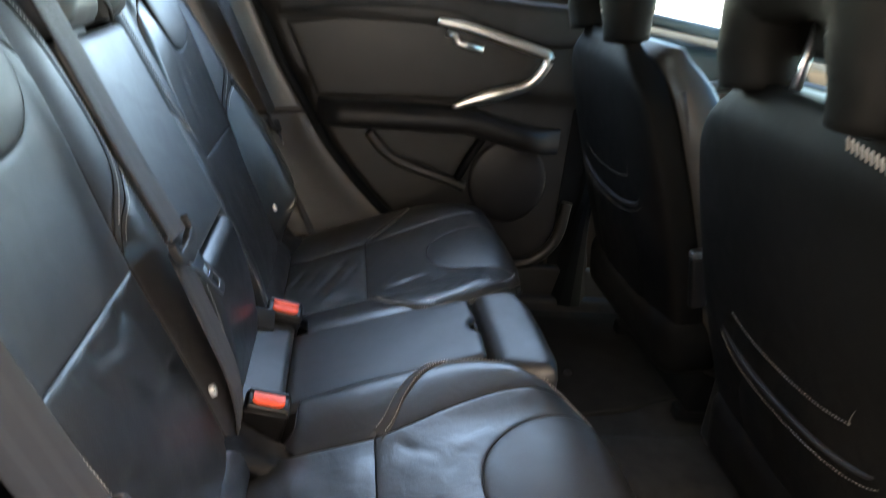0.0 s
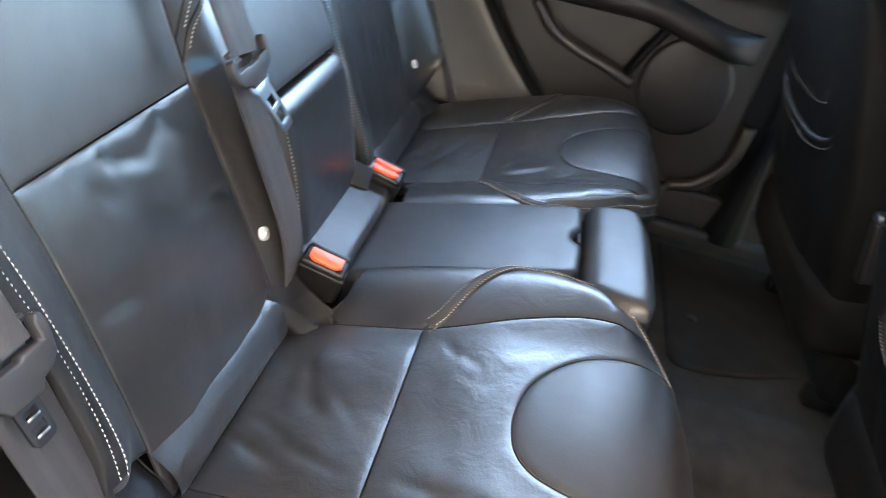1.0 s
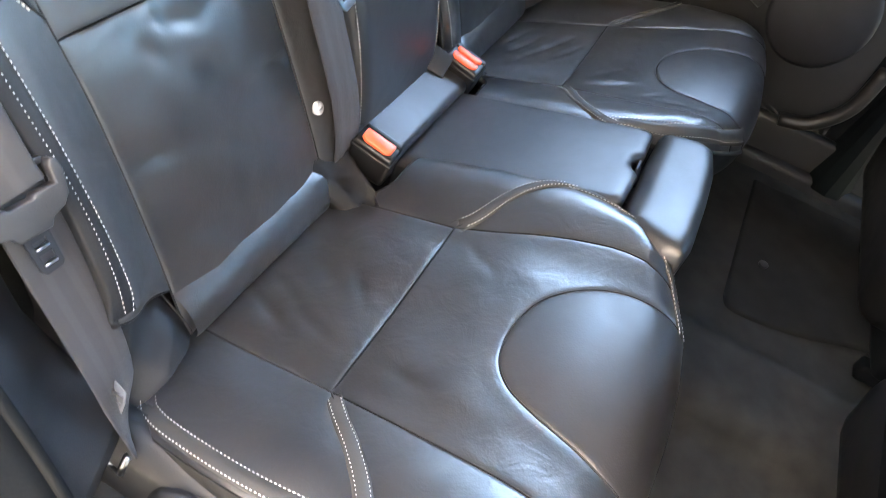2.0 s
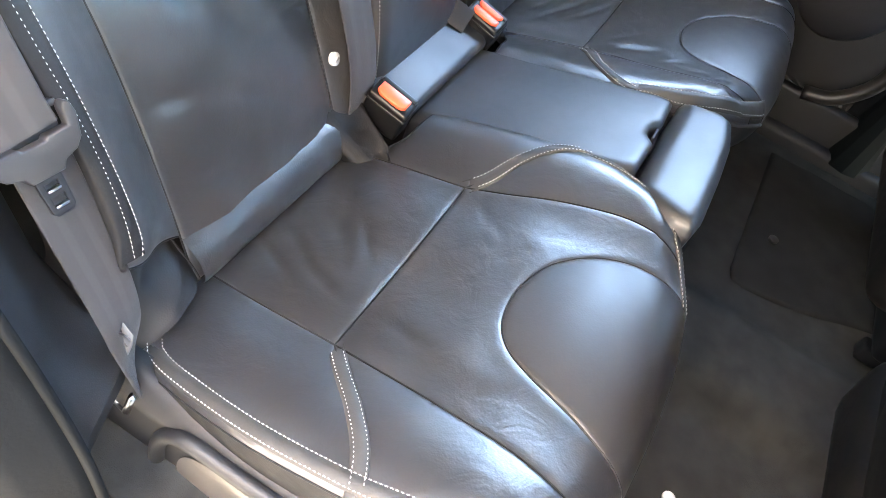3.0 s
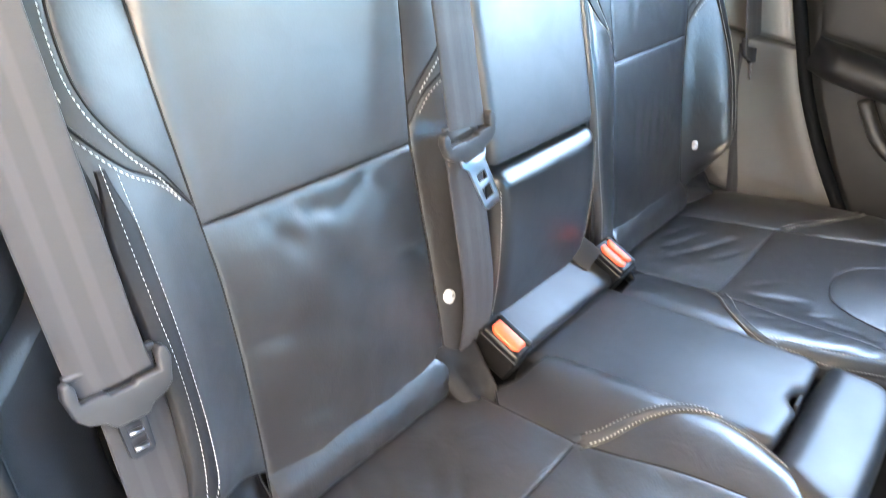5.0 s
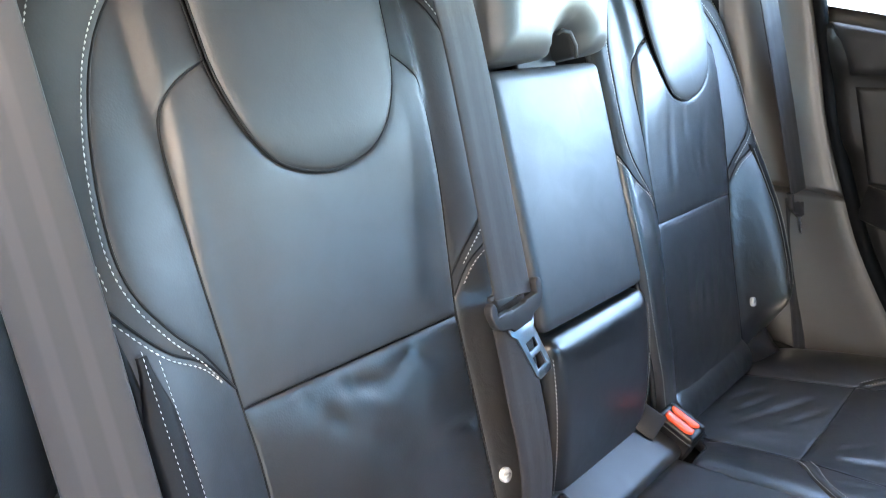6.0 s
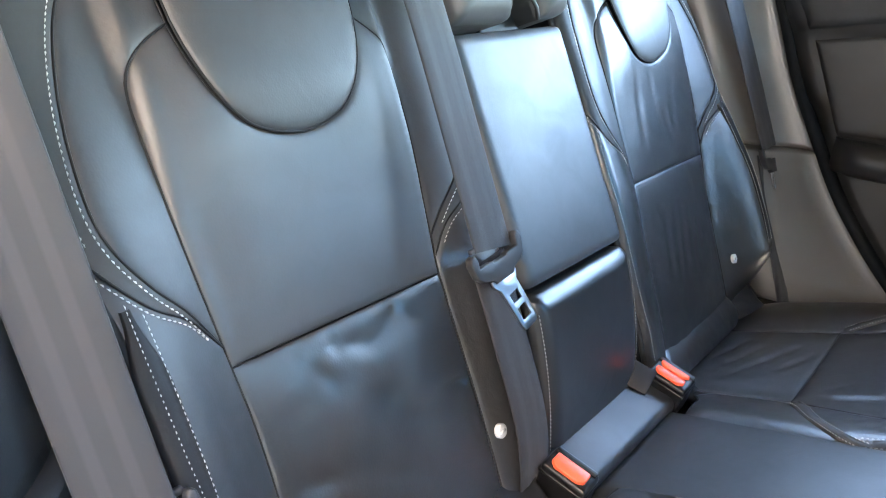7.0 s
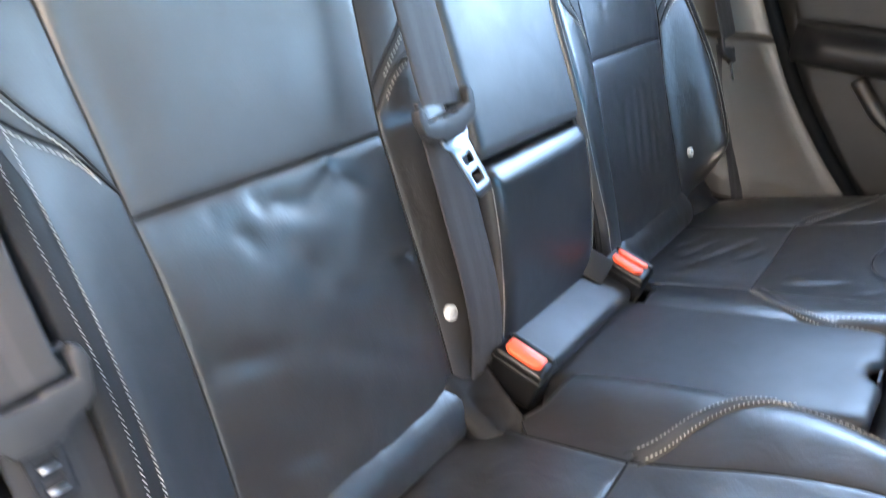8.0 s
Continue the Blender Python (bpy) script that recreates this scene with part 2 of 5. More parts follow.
def panel(name, outline, place, parent, material, base, groove=0.005, wide=0.005, crown=0.006, slope=0.03, step=0.006, creased=0.0, seed=0.0, label="", dents=()):
    """A stuffed panel between seams: full in the middle, drawn in along its outline."""
    if parent and parent.name.startswith(("rear_seat_cushion", "rear_backrest")):
        groove *= 0.35
    flat, faces = fill(outline, step)
    d = edge_distance(flat, outline)
    lift = relaxed(crown * (1 - np.exp(-d / slope)), faces, d > 1e-5, 45) - groove * np.exp(-d / (0.5 * wide))
    verts = []
    for (p, q), h, dist in zip(flat, lift, d):
        for dp, dq, turn, long, short, deep in dents:
            c, s = math.cos(turn), math.sin(turn)
            u, v = (p - dp) * c + (q - dq) * s, (q - dq) * c - (p - dp) * s
            h -= deep * math.exp(-(u / long) ** 2 - (v / short) ** 2) * min(1.0, dist / 0.012)
        if creased:
            f = min(1.0, dist / 0.05)
            h += creased * f * noise.fractal(Vector((p * 11 + seed, q * 10 + seed, seed)), 1.1, 2.1, 3)
        verts.append(place(p, q, base(p, q) + h))
    made = part(name, (verts, turned(verts, faces, place, flat)), material, parent, label)
    if parent and parent.name.startswith(("rear_seat_cushion", "rear_backrest")):  # the sewn seam round the panel
        line = [place(p[0], p[1], base(p[0], p[1]) - groove + 0.0006) for p in outline]
        part("seam", tube(line, 0.0012, 5, True), EDGE_SHADE_HIDE, made)
    return made


def relaxed(values, faces, free, rounds):
    """Values on a mesh's vertices, evened out among neighbours; those that are not free stay."""
    f = np.array(faces)
    a = np.concatenate([f[:, 0], f[:, 1], f[:, 2], f[:, 1], f[:, 2], f[:, 0]])
    b = np.concatenate([f[:, 1], f[:, 2], f[:, 0], f[:, 0], f[:, 1], f[:, 2]])
    count = np.maximum(np.bincount(a, minlength=len(values)), 1)
    for _ in range(rounds):
        mean = np.bincount(a, values[b], len(values)) / count
        values = np.where(free, 0.4 * values + 0.6 * mean, values)
    return values


def turned(verts, faces, place, flat):
    """Faces wound so that they look along the surface's outward side."""
    a, b, c = (Vector(verts[i]) for i in faces[len(faces) // 2])
    mid = flat[faces[len(faces) // 2][0]]
    out = Vector(place(mid[0], mid[1], 0.1)) - Vector(place(mid[0], mid[1], 0.0))
    return [f[::-1] for f in faces] if (b - a).cross(c - a).dot(out) < 0 else faces


def skirt(outline, place, base, down, groove=0.005, closed=False, rows=6, tuck=0.0):
    """A wall that hangs from an outline, by steps of depth."""
    verts, faces = [], []
    n = len(outline)
    for k in range(rows + 1):
        t = k / rows
        for p in outline:
            v = Vector(place(p[0], p[1], base(p[0], p[1]) - groove))
            verts.append(v + Vector(down) * t)
    for k in range(rows):
        for i in range(n if closed else n - 1):
            j = (i + 1) % n
            faces.append((k * n + i, k * n + j, (k + 1) * n + j, (k + 1) * n + i))
    return verts, faces


def sideways(line):
    out = []
    for i in range(len(line)):
        d = line[min(i + 1, len(line) - 1)] - line[max(i - 1, 0)]
        d = d.normalized() if d.length > 1e-9 else Vector((1, 0))
        out.append(Vector((-d[1], d[0])))
    return out


def shifted(line, off):
    return [p + s * off for p, s in zip(line, sideways(line))]


def ribbon(line, width, place, base, lift=0.002):
    """A raised strip with rolled edges along a line of a surface; width may taper by a function of 0..1."""
    verts, faces = [], []
    sides = sideways(line)
    section = ((-0.5, -0.004), (-0.47, 0.0), (-0.38, 1.0), (0.0, 1.15), (0.38, 1.0), (0.47, 0.0), (0.5, -0.004))
    for i, (p, s) in enumerate(zip(line, sides)):
        w = width(i / (len(line) - 1)) if callable(width) else width
        for a, h in section:
            q = p + s * a * w
            rise = lift * min(1.0, i / 6, (len(line) - 1 - i) / 6) - 0.002 * max(0.0, 1 - i / 4)
            verts.append(place(q[0], q[1], base(q[0], q[1]) + (h * rise if h >= 0 else h)))
    m = len(section)
    for i in range(len(line) - 1):
        for k in range(m - 1):
            faces.append((i * m + k, i * m + k + 1, (i + 1) * m + k + 1, (i + 1) * m + k))
    return verts, faces


def stitches(line, place, base, lift=0.001, long=0.0040, gap=0.0014, thick=0.0014):
    """A row of short threads laid on a surface."""
    verts, faces = [], []
    fine = even(list(line), 0.0006)
    step = max(2, round((long + gap) / 0.0006))
    size = max(1, round(long / 0.0006))
    for i in range(0, len(fine) - size, step):
        a, b = fine[i], fine[i + size]
        a3 = Vector(place(a[0], a[1], base(a[0], a[1]) + lift))
        b3 = Vector(place(b[0], b[1], base(b[0], b[1]) + lift))
        m2 = (a + b) / 2
        up = (Vector(place(m2[0], m2[1], base(m2[0], m2[1]) + lift + 0.01)) - Vector(place(m2[0], m2[1], base(m2[0], m2[1]) + lift))).normalized()
        d = (b3 - a3).normalized()
        s = d.cross(up).normalized() * thick / 2
        k = len(verts)
        mid = (a3 + b3) / 2
        verts += [a3 - up * 0.001, mid + s, b3 - up * 0.001, mid - s, a3.lerp(b3, 0.3) + up * thick * 0.7, a3.lerp(b3, 0.7) + up * thick * 0.7]
        faces += [(k, k + 1, k + 4), (k + 1, k + 5, k + 4), (k + 1, k + 2, k + 5), (k + 2, k + 3, k + 5), (k + 3, k + 4, k + 5), (k + 3, k, k + 4)]
    return verts, faces


def tube(line, radius, sides=10, closed=False, flat=1.0):
    """A round bar along a 3D line; radius may be a function of 0..1."""
    verts, faces = [], []
    n = len(line)
    ref = Vector((0, 0, 1))
    for i, p in enumerate(line):
        a, b = line[(i - 1) % n if closed else max(i - 1, 0)], line[(i + 1) % n if closed else min(i + 1, n - 1)]
        d = (Vector(b) - Vector(a)).normalized()
        s = d.cross(ref)
        s = s.normalized() if s.length > 1e-3 else Vector((1, 0, 0))
        u = s.cross(d).normalized()
        r = radius(i / max(1, n - 1)) if callable(radius) else radius
        for k in range(sides):
            t = 2 * math.pi * k / sides
            verts.append(Vector(p) + s * r * math.cos(t) + u * r * flat * math.sin(t))
    last = n if closed else n - 1
    for i in range(last):
        j = (i + 1) % n
        for k in range(sides):
            m = (k + 1) % sides
            faces.append((i * sides + k, i * sides + m, j * sides + m, j * sides + k))
    if not closed:
        faces.append(tuple(range(sides))[::-1])
        faces.append(tuple((n - 1) * sides + k for k in range(sides)))
    return verts, faces


def block(size, at=(0, 0, 0), turn=None, bevel=0.004, segments=3):
    """A box with rounded edges. turn: a 3x3 or 4x4 matrix."""
    bm = bmesh.new()
    bmesh.ops.create_cube(bm, size=1)
    bmesh.ops.scale(bm, vec=size, verts=bm.verts)
    if bevel:
        bmesh.ops.bevel(bm, geom=list(bm.edges), offset=min(bevel, min(size) * 0.48), segments=segments, profile=0.5, affect="EDGES")
    m = (turn.to_3x3() if turn else Matrix.Identity(3))
    verts = [m @ v.co + Vector(at) for v in bm.verts]
    bm.verts.index_update()
    faces = [tuple(v.index for v in f.verts) for f in bm.faces]
    bm.free()
    return verts, faces


def plate(outline, holes, thick, frame3, bevel=0.0012):
    """A flat piece of an outline with holes, extruded; frame3: origin, across, along, out."""
    o, a, b, c = (Vector(v) for v in frame3)
    pts = [Vector(p) for p in outline]
    area = sum(p.x * q.y - q.x * p.y for p, q in zip(pts, pts[1:] + pts[:1]))
    pts = pts if area > 0 else pts[::-1]
    rims = [pts] + [[Vector(p) for p in h] for h in holes]
    flat = [p for r in rims for p in r]
    edges, k = [], 0
    for r in rims:
        edges += [(k + i, k + (i + 1) % len(r)) for i in range(len(r))]
        k += len(r)
    vs, _, fs, *_ = geometry.delaunay_2d_cdt(flat, edges, [], 1, 1e-7)
    if holes:
        heart = np.array([tuple(sum((vs[i] for i in f), Vector((0, 0))) / len(f)) for f in fs])
        drop = np.any([inside(heart, r) for r in rims[1:]], axis=0)
        fs = [f for f, gone in zip(fs, drop) if not gone]
    inner = [v for v in vs]
    verts = [o + a * v.x + b * v.y + c * thick / 2 for v in inner] + [o + a * v.x + b * v.y - c * thick / 2 for v in inner]
    m = len(inner)
    faces = [tuple(f) for f in fs] + [tuple(i + m for i in f[::-1]) for f in fs]
    count = {}
    for f in fs:
        for i, j in zip(f, list(f[1:]) + [f[0]]):
            count[(i, j)] = 1
    for (i, j) in count:
        if (j, i) not in count:
            faces.append((i, i + m, j + m, j))
    if a.cross(b).dot(c) < 0:
        faces = [f[::-1] for f in faces]
    bm = bmesh.new()
    bv = [bm.verts.new(v) for v in verts]
    for f in faces:
        bm.faces.new([bv[i] for i in f])
    bmesh.ops.dissolve_limit(bm, angle_limit=0.02, verts=list(bm.verts), edges=list(bm.edges))
    if bevel:
        sharp = [e for e in bm.edges if len(e.link_faces) == 2 and e.calc_face_angle(0) > 0.6]
        bmesh.ops.bevel(bm, geom=sharp, offset=bevel, segments=2, profile=0.5, affect="EDGES")
    bmesh.ops.triangulate(bm, faces=[f for f in bm.faces if len(f.verts) > 4])
    bm.verts.index_update()
    out = [v.co.copy() for v in bm.verts], [tuple(v.index for v in f.verts) for f in bm.faces]
    bm.free()
    return out


def strap(line, across, width=0.052, thick=0.0022):
    """Webbing along a 3D line; across: its width's direction at each point. Gives mesh data and strap coordinates."""
    verts, faces, uvs = [], [], []
    far = 0.0
    section = [(-0.5, 0.0), (-0.49, 0.5), (-0.46, 1.0), (-0.25, 1.0), (0.0, 1.0), (0.25, 1.0), (0.46, 1.0), (0.49, 0.5), (0.5, 0.0), (0.46, -0.4), (0.0, -0.4), (-0.46, -0.4)]
    for i, p in enumerate(line):
        p = Vector(p)
        d = (Vector(line[min(i + 1, len(line) - 1)]) - Vector(line[max(i - 1, 0)])).normalized()
        s = Vector(across[i] if isinstance(across, list) else across)
        s = (s - d * s.dot(d)).normalized()
        up = s.cross(d)
        up = up if up.x > 0 else -up
        if i:
            far += (p - Vector(line[i - 1])).length
        for a, h in section:
            verts.append(p + s * a * width + up * h * thick)
            uvs.append((a + 0.5, far / width))
    m = len(section)
    for i in range(len(line) - 1):
        for k in range(m):
            j = (k + 1) % m
            faces.append((i * m + k, i * m + j, (i + 1) * m + j, (i + 1) * m + k))
    return (verts, faces), uvs


def soft_block(stack, sides=48, power=4.0, caps=True):
    """A stuffed solid from a stack of rounded sections: centre (3D), half width along y, half depth along x."""
    verts, faces = [], []
    for (cx, cy, cz), wide, deep in stack:
        for k in range(sides):
            t = 2 * math.pi * k / sides
            c, s = math.cos(t), math.sin(t)
            verts.append(Vector((cx + deep * math.copysign(abs(c) ** (2 / power), c), cy + wide * math.copysign(abs(s) ** (2 / power), s), cz)))
    n = len(stack)
    for i in range(n - 1):
        for k in range(sides):
            j = (k + 1) % sides
            faces.append((i * sides + k, i * sides + j, (i + 1) * sides + j, (i + 1) * sides + k))
    if caps:
        faces.append(tuple(range(sides))[::-1])
        faces.append(tuple((n - 1) * sides + k for k in range(sides)))
    return verts, faces


def smooth01(t):
    t = min(1.0, max(0.0, t))
    return t * t * (3 - 2 * t)


# ---- the car's shell: floor, roof, pillars, doors ----
FLOOR = 0.08
MID = 0.38  # from the car's middle to the middle of each outer seat


def sheet(grid):
    """Faces over rows of points."""
    verts = [p for row in grid for p in row]
    n = len(grid[0])
    faces = [(i * n + k, i * n + k + 1, (i + 1) * n + k + 1, (i + 1) * n + k) for i in range(len(grid) - 1) for k in range(n - 1)]
    return verts, faces


def slab(grid, thick):
    """A sheet of rows of points given a thickness along a vector."""
    t = Vector(thick)
    front = [[Vector(p) for p in row] for row in grid]
    v, f = sheet(front)
    n, m = len(front), len(front[0])
    verts = v + [p + t for p in v]
    k = len(v)
    faces = f + [tuple(i + k for i in q[::-1]) for q in f]
    rim = [i for i in range(m)] + [i * m + m - 1 for i in range(1, n)] + [(n - 1) * m + i for i in range(m - 2, -1, -1)] + [i * m for i in range(n - 2, 0, -1)]
    faces += [(rim[(i + 1) % len(rim)], rim[i], rim[i] + k, rim[(i + 1) % len(rim)] + k) for i in range(len(rim))]
    return verts, faces


ground = part("ground", sheet([[(x, y, -0.27) for x in np.linspace(-400, 400, 9)] for y in np.linspace(-400, 400, 9)]), GROUND)
tagged(ground, "pale sunlit concrete ground outside the car", "ground", kind="structure")

# Unseen wall, added to hold back sky and throw warm light in.
wall = part("unseen_wall_south", block((14.0, 0.25, 5.3), (0.5, -2.5, 2.35), bevel=0.01), RENDER)
tagged(wall, "tall plain cream wall added out of view beside the parked car", "wall", kind="structure")

# Unseen dark strip, added to cut light bounced up from the ground.
road = part("road", slab([[(x, y, -0.255) for x in np.linspace(-9, 9, 10)] for y in np.linspace(-2.38, 0.6, 4)], (0, 0, -0.01)), TARMAC)
tagged(road, "dark tarmac strip added out of view beside and under the parked car", "road", kind="structure")


def floor_height(x, y):
    tunnel = 0.045 * smooth01((0.13 - abs(y)) / 0.06)
    rise = 0.11 * smooth01((0.515 - x) / 0.06)
    toe = 0.05 * smooth01((x - 1.45) / 0.3)
    return FLOOR + tunnel + rise + toe + 0.002 * noise.noise(Vector((x * 14, y * 14, 0)))


floor = part("floor", slab([[(x, y, floor_height(x, y)) for y in np.linspace(-0.72, 0.72, 73)] for x in np.linspace(-0.6, 1.9, 126)], (0, 0, -0.02)), CARPET)
tagged(floor, "charcoal carpet covering the car floor and footwells", "carpet", kind="structure")

# roof with its lining
ROOF = 1.33

roof = part("ceiling", slab([[(x, y, ROOF + 0.05 - 0.08 * (y / 0.7) ** 2 - 0.04 * ((x - 0.2) / 1.1) ** 2) for y in np.linspace(-0.78, 0.78, 21)] for x in np.linspace(-0.95, 1.27, 27)], (0, 0, 0.04)), LINING)
tagged(roof, "brown cloth headlining under the roof", "ceiling", kind="structure")

# door edge line seen from inside: x and z of the seal round the rear of the opening
SEAL = [(-0.27, 1.26), (-0.20, 1.10), (-0.15, 0.98), (-0.078, 0.822), (-0.03, 0.715), (0.032, 0.607), (0.10, 0.50), (0.198, 0.385), (0.30, 0.29), (0.42, 0.215), (0.60, 0.175), (0.90, 0.17)]


def pillar_trim(side):
    """The moulded trim between backrest and door opening, in two pieces with a ledge."""
    home = thing("side_trim", "dark grey moulded pillar trim beside the rear backrest", "trim", (-0.1, side * 0.7, 0.3), kind="structure")
    edge = SEAL if side > 0 else [(-0.27, 1.26), (-0.22, 1.10), (-0.18, 0.98), (-0.112, 0.822), (-0.068, 0.715), (-0.012, 0.607), (0.043, 0.50), (0.078, 0.41), (0.10, 0.32), (0.11, 0.20), (0.11, 0.08)]
    line = curve([(x, z) for x, z in edge[:9]], 0.012)
    rows_up, rows_low = [], []
    for p in line:
        x, z = p
        row = []
        for t in np.linspace(0, 1, 15):
            back = -0.16 - 0.36 * (z - 0.6) if z > 0.33 else -0.07
            if side < 0:  # beside the camera the trim runs forward to the seat's side
                back += (0.050 - back) * (1 - smooth01((z - 0.30) / 0.12))
            xx = x + (min(back, x - 0.05) - x) * t
            yy = 0.735 - 0.085 * smooth01(t * 1.3) + 0.012 * math.sin(t * math.pi)
            row.append((xx, yy, z))
        (rows_up if z > 0.585 else rows_low).append(row)
    up = [[(x, side * y, z) for x, y, z in r] for r in rows_up]
    proud = 0.012
    low = [[(x + 0.006, side * (y - proud * smooth01(3 * k / 14)), z) for k, (x, y, z) in enumerate(r)] for r in rows_low]
    top = [(x + 0.006, side * (y - proud * smooth01(3 * k / 14)), 0.586 - 0.004) for k, (x, y, z) in enumerate(rows_low[0])]
    lip = [(x, side * (y + 0.006), 0.588) for x, y, z in rows_low[0]]
    # Trim on the camera's side gets a darker plastic, standing in for shade there.
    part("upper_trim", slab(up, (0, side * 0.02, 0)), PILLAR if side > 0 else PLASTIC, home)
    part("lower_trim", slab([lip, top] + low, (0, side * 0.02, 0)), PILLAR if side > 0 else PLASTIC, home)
    seal = [Vector((x + 0.012, side * 0.742, z)) for x, z in curve(edge, 0.015)]
    jamb = [[Vector((x + 0.012 - 0.02 * t, side * (0.742 + 0.06 * t), z)) for t in np.linspace(0, 1, 5)] for x, z in curve(edge, 0.03)]
    # Jamb in black rubber colour, so that its shade is painted in.
    part("door_jamb", slab(jamb, (-0.02, 0, -0.01)), RUBBER, home, "door jamb darkened for the shade on it")
    part("door_seal", tube(seal, 0.013 if side > 0 else 0.005, 10), RUBBER, home, "black rubber door seal")
    return home


pillar_trim(1)
pillar_trim(-1)


def shell_side(side):
    """Body side: rocker, pillars and window frames."""
    s = side
    body = thing("body_side", "dark painted body side with pillars and sill", "car body", (0.5, s * 0.76, 0.1), kind="structure")
    y = s * 0.81
    part("rear_quarter", slab([[(x, y, z) for x in np.linspace(-1.1, 0.02 - 0.2 * max(0.0, z - 0.6), 8)] for z in np.linspace(0.0, 0.9, 6)], (0, s * 0.03, 0)), PAINT, body)
    part("rear_pillar", tube([Vector((-0.75, s * 0.70, 0.88)), Vector((-0.62, s * 0.65, 1.10)), Vector((-0.5, s * 0.69, 1.28))], 0.05, 10), PILLAR, body)
    part("quarter_trim", slab([[(x, s * (0.745 - 0.10 * (z - 0.86)), z) for x in np.linspace(-1.08, -0.24 - 0.38 * max(0.0, z - 0.86), 10)] for z in np.linspace(0.86, 1.31, 8)], (0, s * 0.03, 0)), LINING, body, "cloth-lined rear quarter pillar")
    part("middle_pillar", tube([Vector((0.80, s * 0.755, 0.1)), Vector((0.80, s * 0.755, 0.85)), Vector((0.76, s * 0.70, 1.28))], lambda t: 0.06 - 0.02 * t, 12, flat=1.0), RUBBER, body)
    part("middle_pillar_trim", block((0.15, 0.03, 0.84), (0.80, s * 0.765, 0.46), bevel=0.012), RUBBER, body)
    part("sill", block((2.4, 0.10, 0.14), (0.7, s * 0.757, 0.05), bevel=0.02), PLASTIC, body)
    part("wheel_housing", slab([[(x, s * 0.725, z) for x in np.linspace(-1.0, -0.09 - 0.3 * max(0.0, z - 0.45), 6)] for z in np.linspace(0.0, 0.98, 8)], (0, s * 0.02, 0)), CARPET, body, "dark carpeted wheel housing")
    part("roof_rail", tube([Vector((x, s * (0.765 + 0.01 * math.cos(x)), 1.28 - 0.04 * ((x - 0.2) / 1.1) ** 2)) for x in np.linspace(-0.9, 1.2, 20)], 0.035, 10), LINING, body)
    part("front_pillar", tube([Vector((1.27, s * 0.69, 1.28)), Vector((2.02, s * 0.70, 0.83))], 0.035, 10), PILLAR, body)
    return body


shell_side(1)
shell_side(-1)

# carpeted back wall between cabin and boot
tilt = Matrix.Rotation(radians(-22.4), 3, "Y")
bulkhead = part("wall_rear", block((0.02, 1.45, 0.80), Vector((-0.115, 0, 0.23)) + tilt @ Vector((0, 0, 0.32)), tilt, 0.004), CARPET)
tagged(bulkhead, "dark carpeted back wall behind the rear backrests", "wall", kind="structure")

# Filler blocks, added to keep outside light from leaking in below the cushions.
pan = part("seat_gap_filler", join(block((0.15, 1.42, 0.19), (-0.065, 0, 0.17), None, 0.01), block((0.34, 0.11, 0.22), (0.03, 0.695, 0.18), None, 0.012)), CARPET)
tagged(pan, "dark carpeted filler under the rear cushions, added to stop light leaks", "floor", kind="structure")

# rear hatch, dashboard and windscreen that close the cabin
hatch = thing("tailgate", "black trimmed tailgate behind the rear seat", "car door", (-1.0, 0, 0.4), kind="structure")
part("lower_panel", block((0.05, 1.4, 0.8), (-1.05, 0, 0.5), bevel=0.02), PLASTIC, hatch)
part("rear_window", block((0.005, 1.2, 0.46), (-0.95, 0, 1.07), Matrix.Rotation(radians(35), 3, "Y"), bevel=0.0), GLASS, hatch).visible_shadow = False
part("upper_rail", block((0.09, 1.3, 0.05), (-0.84, 0, 1.29), bevel=0.015), PLASTIC, hatch)
shelf = part("parcel_shelf", block((0.55, 1.3, 0.03), (-0.72, 0, 0.84), bevel=0.01), CARPET)
tagged(shelf, "charcoal parcel shelf behind the rear backrest", "shelf")
dash = part("dashboard", block((0.5, 1.44, 0.55), (1.85, 0, 0.55), bevel=0.09, segments=5), PLASTIC)
tagged(dash, "black moulded dashboard ahead of the front seats", "dashboard", kind="structure")
screen = part("windscreen", block((0.90, 1.3, 0.006), (1.64, 0, 1.07), Matrix.Rotation(radians(31), 3, "Y"), bevel=0.0), SCREEN_GLASS)
screen.visible_shadow = False
tagged(screen, "windscreen above the dashboard, tinted blue to filter the daylight", "windscreen", kind="structure")


